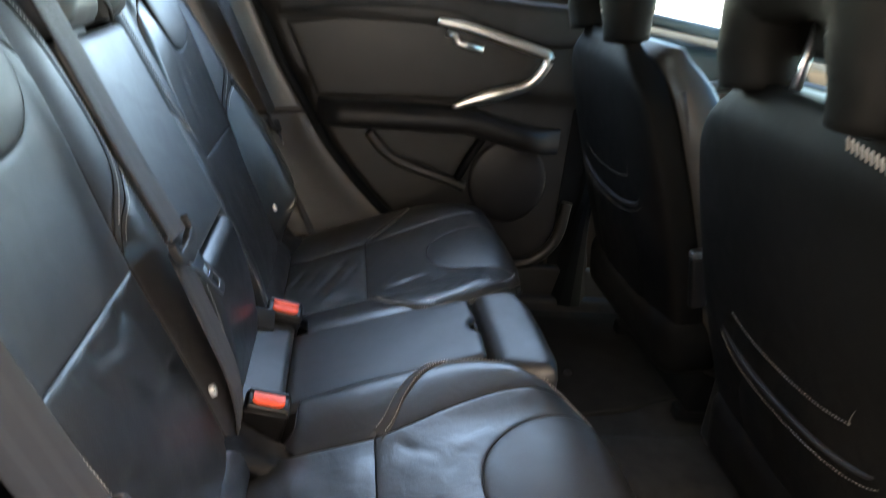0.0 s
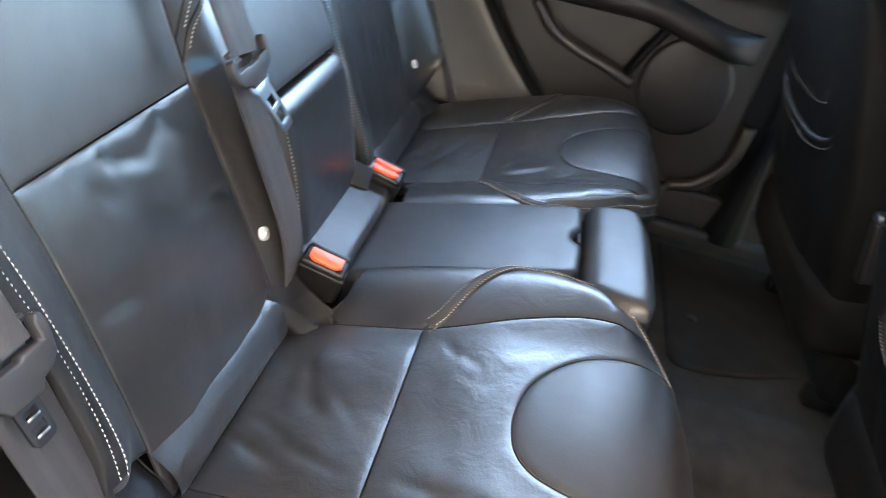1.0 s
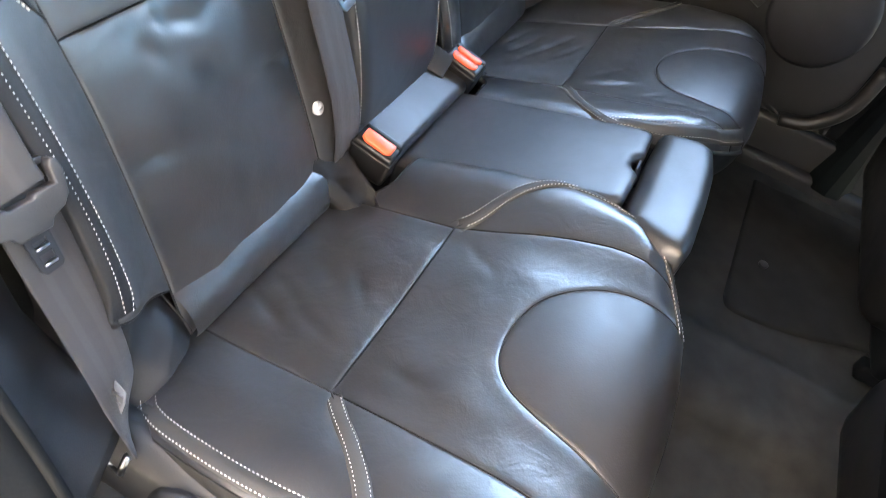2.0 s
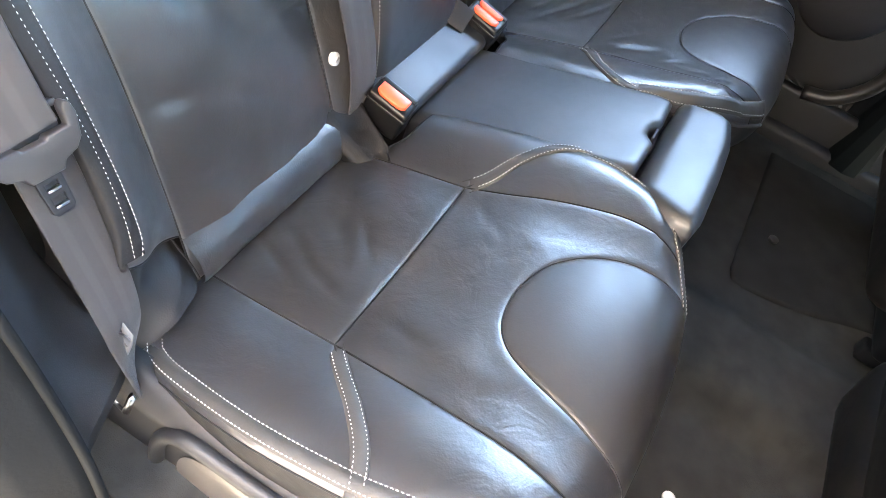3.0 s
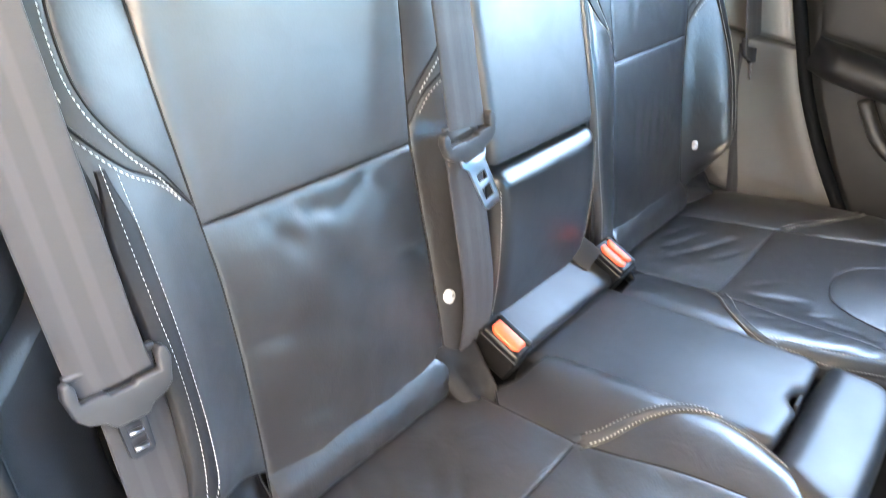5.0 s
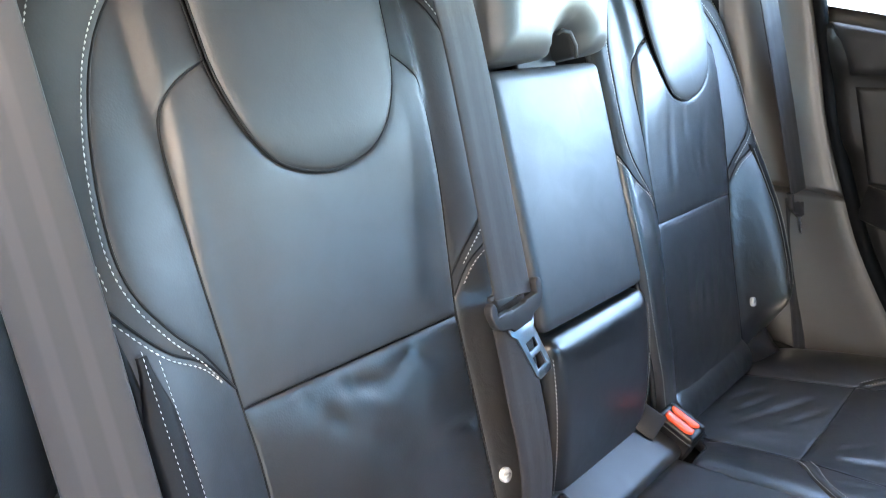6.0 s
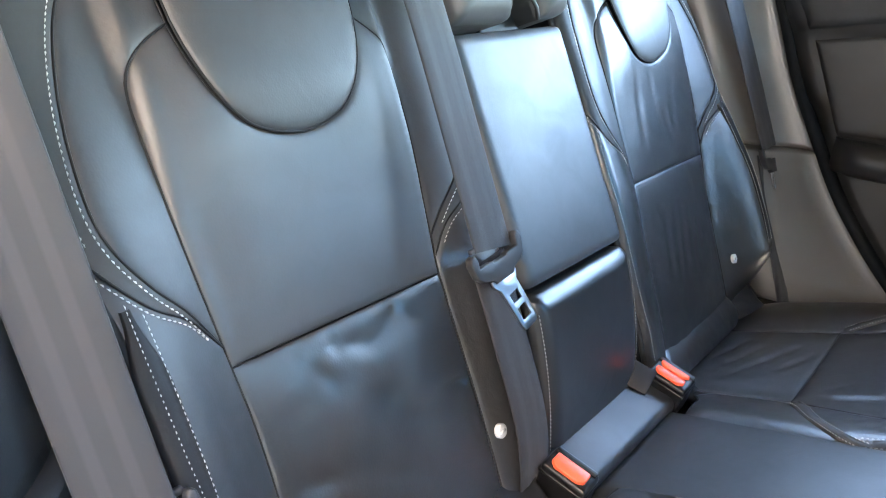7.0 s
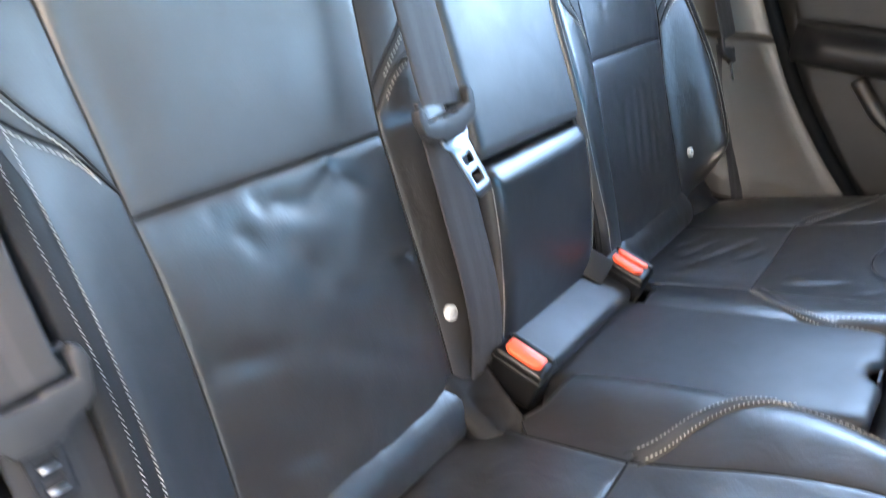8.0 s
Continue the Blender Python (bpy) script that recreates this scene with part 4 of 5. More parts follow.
        q = high_side[int(b)].lerp(high_side[min(int(b) + 1, len(high_side) - 1)], b % 1)
        row = []
        for t in np.linspace(-0.25, 1, 15):
            v = p.lerp(q, t)
            v.z += -0.005 * math.sin(math.pi * max(0.0, t)) - 0.004 - 0.007 * max(0.0, 1 - t) - 0.03 * max(0.0, -t) + 0.0018 * noise.noise(Vector((k * 0.28 + t * 1.5, t * 2.2, side))) + (0.002 - 0.005 * (1 - abs(math.sin(k * 0.40 + 2.6 * t + 0.3))) ** 3) * math.sin(math.pi * min(1.0, max(0.0, t) + 0.15)) ** 0.7
            row.append(Vector((v.x, side * v.y, v.z)))
        tuck.append(row)
    # Darker leather here paints in the shade behind the buckle.
    part("tucked_corner", slab(tuck, (0, 0, -0.02)), EDGE_SHADE_HIDE, home, "creased leather tucked behind the buckle")
    return home


cushion(-1)
cushion(1)

# ---- rear backrests ----
LEAN_BACK = radians(22.4)
FOOT = Vector((0.02, 0, 0.282))
UP = Vector((-math.sin(LEAN_BACK), 0, math.cos(LEAN_BACK)))
OUT = Vector((math.cos(LEAN_BACK), 0, math.sin(LEAN_BACK)))


def on_back(y, s, h):
    return FOOT + UP * s + OUT * h + Vector((0, y, 0))


def backrest(side):
    """One outer backrest. Plan: w outward from the seat's middle, s up along the seat."""
    home = thing("rear_backrest", "black leather rear backrest with integral head pad and pale stitching", "car seat", (0.0, side * MID, 0.28), "rear backrests")
    place = lambda w, s, h: on_back(side * (MID + w), s, h)
    rim_out = curve([(0.254, -0.01), (0.260, 0.05), (0.265, 0.11), (0.266, 0.18), (0.263, 0.27), (0.252, 0.35), (0.242, 0.42), (0.240, 0.46)])
    rim_out_up = curve([(0.240, 0.46), (0.247, 0.52), (0.250, 0.58), (0.244, 0.635), (0.225, 0.685), (0.185, 0.722), (0.130, 0.742)])
    rim_in = curve([(-0.19, -0.01), (-0.215, 0.06), (-0.228, 0.15), (-0.234, 0.27), (-0.237, 0.36), (-0.236, 0.42), (-0.236, 0.46)])
    rim_in_up = curve([(-0.236, 0.46), (-0.240, 0.52), (-0.242, 0.58), (-0.238, 0.635), (-0.220, 0.685), (-0.182, 0.722), (-0.130, 0.742)])
    outline = rim_out + rim_out_up[1:] + curve([(0.130, 0.742), (0.105, 0.755), (0.0, 0.76), (-0.105, 0.755), (-0.130, 0.742)])[1:-1] + rim_in_up[::-1] + rim_in[::-1][1:]
    rim_np = np.array([tuple(p) for p in outline])
    count, rim_full = len(rim_out), rim_out
    if side < 0:  # the bolster beside the door is cut back to a narrow lip
        rim_out = even(curve([(0.232, -0.01), (0.234, 0.06), (0.237, 0.115), (0.232, 0.15), (0.228, 0.20), (0.2265, 0.25), (0.229, 0.305), (0.231, 0.36), (0.232, 0.40), (0.236, 0.435), (0.240, 0.46)]), 0.006)
        outline = rim_out + outline[count:]

    def base(w, s):
        h = -0.018 * (max(0.0, s - 0.3) / 0.3) ** 2 + 0.004
        bump = smooth01((s - 0.02) / 0.10) * (1 - 0.8 * smooth01((s - 0.26) / 0.17))
        if w > 0:
            h += 0.062 * smooth01((s - 0.02) / 0.10) * (1 - 0.75 * smooth01((s - 0.14) / 0.50)) * smooth01((w - 0.12) / 0.11)
        else:
            h += (0.010 + 0.010 * bump) * smooth01((-w - 0.13) / 0.07)
        h += 0.014 * smooth01((s - 0.40) / 0.20) * (1 - smooth01((abs(w) - 0.138) / 0.02))
        h += 0.008 * smooth01((s - 0.46) / 0.10) * (1 - smooth01((abs(w) - 0.075) / 0.07))
        a, b = rim_np[:-1], rim_np[1:]
        ab = b - a
        q = np.array((w, s)) - a
        t = ((q * ab).sum(1) / np.maximum((ab ** 2).sum(1), 1e-12)).clip(0, 1)
        d = math.sqrt(((q - t[:, None] * ab) ** 2).sum(1).min())
        r, fall = (0.042, 0.036) if w > 0 and side > 0 else (0.016, 0.012) if w > 0 else (0.018, 0.014)
        if d < r:
            h -= fall * (1 - math.sqrt(max(0.0, 1 - ((r - d) / r) ** 2)))
        return h

    def edge(m):
        wide = m * side > 0  # here the band between the seams keeps its full width
        low = curve([(m * 0.137, 0.33), (m * 0.131, 0.27), (m * 0.129, 0.18), (m * 0.131, 0.08), (m * 0.134, -0.01)]) if m > 0 else curve([(-0.138, 0.33), (-0.141, 0.27), (-0.146, 0.18), (-0.150, 0.08), (-0.153, -0.01)])
        up = curve([(m * (0.137 if m > 0 else 0.138), 0.33), (m * 0.1388, 0.350)])
        upm = curve([(m * 0.1388, 0.350), (m * 0.141, 0.374)]) if wide else []
        up2 = curve([(m * 0.141, 0.374) if wide else (m * 0.1388, 0.350), (m * 0.143, 0.40), (m * 0.148, 0.46), (m * 0.151, 0.53), (m * 0.150, 0.570), (m * 0.143, 0.592), (m * 0.126, 0.608), (m * 0.102, 0.622)])
        stitch = curve(([(m * 0.141, 0.374), (m * 0.166, 0.402), (m * 0.192, 0.428)] if wide else [(m * 0.1388, 0.350), (m * 0.163, 0.388), (m * 0.190, 0.418)]) + ([(m * 0.211, 0.453), (m * 0.217, 0.492), (m * 0.210, 0.554), (m * 0.195, 0.610), (m * 0.178, 0.648), (m * 0.153, 0.682)] if m > 0 else [(m * 0.209, 0.453), (m * 0.217, 0.492), (m * 0.217, 0.554), (m * 0.211, 0.610), (m * 0.198, 0.648), (m * 0.172, 0.682)]) + [(m * 0.128, 0.703), (m * 0.108, 0.712)])
        lower = curve([(m * 0.1388, 0.350), (m * 0.165, 0.383), (m * 0.198, 0.405), (m * 0.222, 0.432), (0.240 if m > 0 else -0.236, 0.46)])
        return low, up, upm, up2, stitch, lower

    low_o, up_o, upm_o, up2_o, st_o, lo_o = edge(1)
    low_i, up_i, upm_i, up2_i, st_i, lo_i = edge(-1)
    mid_line = straight((-0.138, 0.33), (0.137, 0.33))
    u_low = curve([(-0.102, 0.622), (-0.097, 0.598), (-0.087, 0.570), (-0.071, 0.544), (-0.046, 0.524), (0.0, 0.514), (0.046, 0.524), (0.071, 0.544), (0.087, 0.570), (0.097, 0.598), (0.102, 0.622)])
    u_o = curve([(0.102, 0.622), (0.105, 0.66), (0.108, 0.712)])
    u_i = curve([(-0.102, 0.622), (-0.105, 0.66), (-0.108, 0.712)])
    head_top_o = straight((0.108, 0.712), (0.130, 0.742))
    head_top_i = straight((-0.108, 0.712), (-0.130, 0.742))
    crest = curve([(0.130, 0.742), (0.105, 0.755), (0.0, 0.76), (-0.105, 0.755), (-0.130, 0.742)])
    panel("lower_panel", loop_of(mid_line, low_o, straight((0.134, -0.01), (-0.153, -0.01)), low_i), place, home, HIDE_SOFT, base, 0.007, 0.0038, 0.008, 0.04, creased=0.0020, seed=21.0 + side, dents=[(p, q, turn, long, short * 0.85, deep * 1.5) for p, q, turn, long, short, deep in [(0.0, 0.300, 0.3, 0.024, 0.012, 0.0022), (-0.040, 0.303, -0.5, 0.026, 0.011, 0.0018), (-0.085, 0.298, 0.6, 0.020, 0.010, 0.0014), (-0.118, 0.208, 0.25, 0.026, 0.007, 0.0032), (-0.020, 0.235, 0.9, 0.040, 0.018, 0.0014), (0.085, 0.195, 0.2, 0.028, 0.014, 0.0020), (-0.075, 0.20, 0.1, 0.045, 0.015, 0.0015), (0.05, 0.285, 1.0, 0.02, 0.01, 0.002), (0.03, 0.312, 1.3, 0.014, 0.006, 0.0015), (-0.06, 0.316, 1.8, 0.012, 0.005, 0.0015), (0.075, 0.314, 1.5, 0.012, 0.006, 0.0012), (-0.02, 0.150, 0.5, 0.05, 0.012, 0.0012), (0.06, 0.09, 0.3, 0.03, 0.010, 0.0014)]] if side < 0 else [(0.03 * k - 0.07, 0.20 - 0.02 * (k % 2), 1.4, 0.05, 0.008, 0.002) for k in range(5)], label="slightly puckered lower leather panel")
    panel("upper_panel", loop_of(mid_line, up_o + upm_o[1:], up2_o, u_low, up2_i, up_i + upm_i[1:]), place, home, HIDE_SMOOTH if side < 0 else HIDE_SOFT, base, 0.007, 0.0038, 0.007, 0.04, creased=0.0002 if side < 0 else 0.0012, seed=27.0, dents=() if side < 0 else [(-0.07, 0.45, 1.45, 0.06, 0.010, 0.0018), (-0.015, 0.48, 1.6, 0.04, 0.008, 0.0012), (0.05, 0.43, 1.35, 0.05, 0.012, 0.0016), (0.02, 0.40, 1.8, 0.03, 0.01, 0.001)])
    panel("head_pad", loop_of(u_low, u_o, head_top_o, crest, head_top_i, u_i), place, home, HIDE_WING if side < 0 else HIDE_SMOOTH, lambda w, s: base(w, s) + 0.004 + 0.005 * smooth01((s - 0.5) / 0.2), 0.008, 0.005, 0.005, 0.03, label="smooth rounded head pad")
    for m, low, up, up2, st, lo, rim, rim_up, u, top in ((1, low_o, up_o, up2_o, st_o, lo_o, rim_out, rim_out_up, u_o, head_top_o), (-1, low_i, up_i, up2_i, st_i, lo_i, rim_in, rim_in_up, u_i, head_top_i)):
        low_cut = [p for p in low if p[1] > 0.055] if m > 0 and side < 0 else low
        rim_cut = [p for p in rim if p[1] > 0.115] if m > 0 and side < 0 else rim
        panel("shoulder_wing", loop_of(up2, u, st), place, home, HIDE_WING if side < 0 else HIDE_SMOOTH, base, 0.005, 0.005, 0.004, 0.03, creased=0.0006, seed=31.0)
        panel("wing_band", loop_of(st, top, rim_up, lo), place, home, BAND, base, 0.003, 0.003, 0.002, 0.01)
        foot = straight(low_cut[-1], rim_cut[0]) if m > 0 else straight((-0.153, -0.01), (-0.19, -0.01))
        if m > 0 and side < 0:
            ends = skirt([low_cut[-1].lerp(rim_cut[0], k / 10) for k in range(11)], place, base, -OUT * 0.05 - UP * 0.012, 0.002)
            part("bolster_end", ends, EDGE_SHADE_HIDE, home)
        panel("side_bolster", loop_of(low_cut, up, lo, rim_cut, foot), place, home, HIDE_WING if m > 0 and side < 0 else HIDE, base, 0.005, 0.005, 0.006, 0.035, creased=0.001, seed=33.0)
    v, f = skirt(outline, place, base, -OUT * 0.11, 0.004)
    # Backrest side coloured dark, for the shade in the gap beside it.
    part("backrest_wall", (v, f if side < 0 else [q[::-1] for q in f]), EDGE_SHADE_HIDE, home)
    shell = [on_back(side * (MID + p[0] * 0.97), p[1] * 0.97 + 0.005, -0.13) for p in outline]
    part("back_shell", (shell, [tuple(range(len(shell)))]), CARPET, home)
    rows = []
    for m, st, lo in ((1, st_o, lo_o), (-1, st_i, lo_i)):
        rows.append(stitches(shifted(st, -0.006 * m)[3:-4], place, base, 0.0015))
        rows.append(stitches(shifted(lo, -0.005 * m)[3:], place, base, 0.0015))
    rows.append(stitches(shifted(rim_out_up, 0.010)[:-3], place, base, 0.0030))
    if side < 0:
        down_o = curve([(0.229, 0.125), (0.2225, 0.157), (0.2185, 0.20), (0.2175, 0.255), (0.220, 0.304), (0.2215, 0.353), (0.222, 0.393), (0.222, 0.418)])
        down_o2 = curve([(0.221, 0.121), (0.212, 0.138), (0.2075, 0.185), (0.2065, 0.235), (0.2065, 0.279), (0.208, 0.325), (0.2095, 0.368), (0.211, 0.405)])
        between = curve([(0.228, 0.120), (0.221, 0.150), (0.218, 0.193), (0.217, 0.245), (0.2183, 0.291), (0.220, 0.345), (0.221, 0.380), (0.2215, 0.411)])
    else:
        down_o = [p for p in shifted(rim_full, 0.036) if 0.13 < p[1] < 0.43]
        down_o2 = [p for p in shifted(rim_full, 0.049) if 0.125 < p[1] < 0.41]
        between = [p for p in shifted(rim_full, 0.0425) if 0.12 < p[1] < 0.415]
    down_i = [p for p in shifted(rim_in, -0.006) if 0.02 < p[1] < 0.44]
    rows += [stitches(down_o, place, base, 0.0070, 0.0036, 0.0010, 0.0009), stitches(down_o2, place, base, 0.0076, 0.0036, 0.0010, 0.0009), stitches(down_i, place, base, 0.0022)]
    for row in rows:
        part("stitching", row, THREAD, home, "pale grey stitching")
    part("edge_piping", tube([place(p[0], p[1], base(p[0], p[1]) - 0.003) for p in [q for q in rim_out if side > 0 or q[1] > 0.115] + rim_out_up[1:]], 0.0045, 8), EDGE_SHADE_HIDE, home)
    part("edge_piping", tube([place(p[0], p[1], base(p[0], p[1]) - 0.003) for p in rim_in + rim_in_up[1:]], 0.0045, 8), BAND, home)
    part("seam_band", ribbon(between, (lambda t: 0.030 - 0.022 * smooth01((t - 0.80) / 0.20)) if side < 0 else 0.012, place, lambda w, s: base(w, s) + 0.0040, 0.0026 if side < 0 else 0.0022), EDGE_SHADE_HIDE, home)
    # fixing marker
    kw, ks = (0.155, 0.118) if side > 0 else (-0.161, 0.128)
    c = place(kw, ks, base(kw, ks) + 0.004)
    turn = Matrix((OUT.cross(UP), UP, OUT)).transposed()
    disc = [(0.0088 * math.cos(a), 0.0088 * math.sin(a)) for a in np.linspace(0, 2 * math.pi, 29)[:-1]]
    knob = part("marker_button", plate(disc, [], 0.007, (c, Vector((0, 1, 0)), UP, OUT), 0.0015), KNOB, home, "round pale grey marker button")
    mark = [(-0.006, -0.001), (-0.002, -0.003), (0.006, -0.001), (0.004, 0.002), (-0.003, 0.0025)]
    part("marker_symbol", plate(mark, [], 0.001, (c + OUT * 0.0040, Vector((0, 1, 0)), UP, OUT), 0.0), KNOB_MARK, knob)
    return home, base


_, base_near = backrest(-1)
_, base_far = backrest(1)

# ---- middle place: backrest, headrest, armrest ----
middle_back = thing("centre_backrest", "black leather centre backrest in two smooth panels", "car seat", (0, 0, 0.3))


def rounded(x0, x1, y0, y1, r=0.02):
    pts = []
    for cx, cy, a in ((x1 - r, y1 - r, 0), (x0 + r, y1 - r, 90), (x0 + r, y0 + r, 180), (x1 - r, y0 + r, 270)):
        pts += [Vector((cx + r * math.cos(radians(a + k * 15)), cy + r * math.sin(radians(a + k * 15)))) for k in range(7)]
    return even(pts + pts[:1], 0.006)[:-1]


def pad(name, outline, place, base, depth, parent, material, r=0.02, drop=0.02, label="", **more):
    """A free cushion: a panel with rolled edges and a wall round it."""
    rim = np.array([tuple(p) for p in outline])

    def rolled(p, q):
        a, b = rim, np.roll(rim, -1, 0)
        ab = b - a
        v = np.array((p, q)) - a
        t = ((v * ab).sum(1) / np.maximum((ab ** 2).sum(1), 1e-12)).clip(0, 1)
        d = math.sqrt(((v - t[:, None] * ab) ** 2).sum(1).min())
        return base(p, q) - (drop * (1 - math.sqrt(max(0.0, 1 - ((r - d) / r) ** 2))) if d < r else 0.0)

    ob = panel(name, outline, place, parent, material, rolled, 0.0, 0.01, 0.004, 0.04, label=label, **more)
    mid = rim.mean(0)
    down = (place(mid[0], mid[1], 0.0) - place(mid[0], mid[1], depth))
    v, f = skirt(outline, place, rolled, down, 0.0, True, 4)
    a, b, c = v[f[0][0]], v[f[0][1]], v[f[0][2]]
    if (b - a).cross(c - a).dot((v[0] - place(mid[0], mid[1], 0))) < 0:
        f = [q[::-1] for q in f]
    part(name + "_wall", (v, f), material, parent)
    return ob


def centre_lift(y, s):
    return 0.034 - 0.026 * (s - 0.265) / 0.30 if s > 0.265 else 0.040 - 0.72 * (0.262 - s) ** 2


pad("upper_panel", rounded(-0.125, 0.125, 0.268, 0.592, 0.012), on_back, centre_lift, 0.06, middle_back, HIDE_SMOOTH, 0.014, 0.012)
pad("lower_panel", rounded(-0.127, 0.127, 0.015, 0.262, 0.016), on_back, centre_lift, 0.06, middle_back, HIDE_GLOSS, 0.028, 0.022, "glossy dark lower leather panel")
for m in (-1, 1):
    line = straight((m * 0.1215, 0.05), (m * 0.1215, 0.24))
    part("stitching", stitches(line, on_back, centre_lift, -0.004), THREAD, middle_back)

headrest = thing("centre_headrest", "black leather centre headrest with a finger notch and pull loop", "headrest", (-0.2, 0, 0.85))
hr_line = [(-0.122, 0.60), (-0.05, 0.60), (-0.012, 0.600), (-0.004, 0.622), (0.016, 0.636), (0.040, 0.636), (0.058, 0.622), (0.064, 0.600), (0.10, 0.600), (0.122, 0.603), (0.128, 0.62), (0.130, 0.70), (0.124, 0.75), (0.105, 0.765), (-0.105, 0.765), (-0.124, 0.75), (-0.130, 0.70), (-0.128, 0.615)]
hr_out = even([Vector(p) for p in hr_line + hr_line[:1]], 0.006)[:-1]
pad("pad", hr_out, on_back, lambda y, s: 0.036 + 0.01 * smooth01((s - 0.62) / 0.08), 0.10, headrest, HIDE_SMOOTH, 0.038, 0.034)
part("notch_back", block((0.01, 0.09, 0.07), on_back(0.026, 0.61, -0.035), Matrix.Rotation(-LEAN_BACK, 3, "Y"), 0.003), PLASTIC, headrest, "dark recess behind the notch")
loop_line = [on_back(y, s, h) for y, s, h in ((0.012, 0.628, 0.016), (0.018, 0.632, 0.022), (0.028, 0.628, 0.026), (0.040, 0.612, 0.024), (0.047, 0.598, 0.018))]
part("pull_loop", tube(loop_line, 0.003, 8), BAND, headrest, "black leather pull loop")

# cushion height along the middle
def mid_height(x, y):
    return 0.262 + 0.33 * x - 1.4 * max(0.0, x - 0.40) ** 2


plan = lambda x, y, h: Vector((x, y, h))
armrest = thing("centre_armrest", "black leather folding centre armrest lying between the seats", "armrest", (0.2, 0, 0.25))
arm_out = even([Vector(p) for p in ((0.068, -0.118), (0.20, -0.116), (0.372, -0.112), (0.384, -0.100), (0.386, -0.03), (0.380, -0.022), (0.372, -0.010), (0.372, 0.008), (0.381, 0.016), (0.384, 0.026), (0.382, 0.085), (0.370, 0.098), (0.20, 0.110), (0.068, 0.118), (0.068, -0.118))], 0.006)[:-1]
pad("cushion", arm_out, plan, lambda x, y: mid_height(x, y) + 0.022, 0.09, armrest, HIDE_PAD, 0.016, 0.014)
part("release_strap", block((0.004, 0.026, 0.032), (0.384, 0.002, 0.385), Matrix.Rotation(radians(-15), 3, "Y"), 0.0015), BELT_PLASTIC, armrest, "small grey release tab")

nose = thing("centre_seat_cushion", "smooth black leather centre seat base with front block and rear roll", "car seat", (0.25, 0, 0.2))
nose_out = even([Vector(p) for p in ((0.391, -0.14), (0.391, 0.105), (0.45, 0.10), (0.470, 0.085), (0.480, 0.03), (0.483, -0.05), (0.483, -0.14), (0.476, -0.175), (0.45, -0.175), (0.42, -0.16), (0.396, -0.14))], 0.006)[:-1]
pad("front_block", nose_out, plan, lambda x, y: mid_height(x, y) + 0.020, 0.17, nose, HIDE_PAD, 0.022, 0.022)

rv, rf = block((0.092, 0.30, 0.06), (0.024, 0.0, 0.298), Matrix.Rotation(radians(9), 3, "Y"), 0.014, 6)
part("rear_roll", (rv, rf), HIDE_PAD, nose)

# ---- buckles ----
def buckle(at, lean, twin, label):
    """A belt buckle standing out of the seat: black housing with red release button."""
    home = thing("belt_buckle", label, "seat belt buckle", (at[0], at[1], at[2] - 0.05), "belt buckles")
    turn = Matrix.Rotation(radians(lean[2]), 3, "Z") @ Matrix.Rotation(radians(lean[1]), 3, "Y") @ Matrix.Rotation(radians(lean[0]), 3, "X")
    a, b, c = turn @ Vector((1, 0, 0)), turn @ Vector((0, 1, 0)), turn @ Vector((0, 0, 1))
    o = Vector(at)
    wide, deep, high = 0.064, 0.040 if not twin else 0.044, 0.060
    part("housing", block((wide, deep, high), o - c * high / 2, turn, 0.006, 4), GLOSS_BLACK, home)
    part("collar", block((wide + 0.002, deep + 0.002, 0.004), o - c * 0.012, turn, 0.0015, 2), GLOSS_BLACK, home)
    rows = ((-0.004, 0.022),) if not twin else ((-0.0105, 0.014), (0.0065, 0.011))
    for off, size in rows:
        x, y, k = 0.0235, size / 2, 0.007
        line = [(-x + k, -y), (x - k, -y), (x, -y + k * 0.8), (x, y), (-x, y), (-x, -y + k * 0.8)]
        part("release_button", plate(line, [], 0.008, (o + b * off + c * 0.001, a, b, c), 0.0018), RED, home, "red release button")
    part("slot_lip", block((wide * 0.9, 0.008, 0.005), o + b * (deep / 2 - 0.007) + c * 0.0005, turn, 0.0015, 2), GLOSS_BLACK, home, "glossy edge of the tongue slot")
    stalk = [o - c * high + c * 0.004, o - c * (high + 0.03) - a * 0.015]
    part("stalk", strap(stalk, b, 0.034, 0.003)[0], WEB, home, uvs=strap(stalk, b, 0.034, 0.003)[1])
    return home


buckle((0.054, -0.157, 0.352), (7, 12, 2), False, "black seat belt buckle with a single red button")
buckle((0.054, 0.140, 0.350), (7, 12, 0), True, "black seat belt buckle with two red buttons")
tab = part("buckle_flap", block((0.040, 0.042, 0.004), (0.018, 0.104, 0.344), Matrix.Rotation(radians(35), 3, "X") @ Matrix.Rotation(radians(18), 3, "Y"), 0.0015), PLASTIC)
tagged(tab, "dark grey flap beside the twin buckle", "flap")


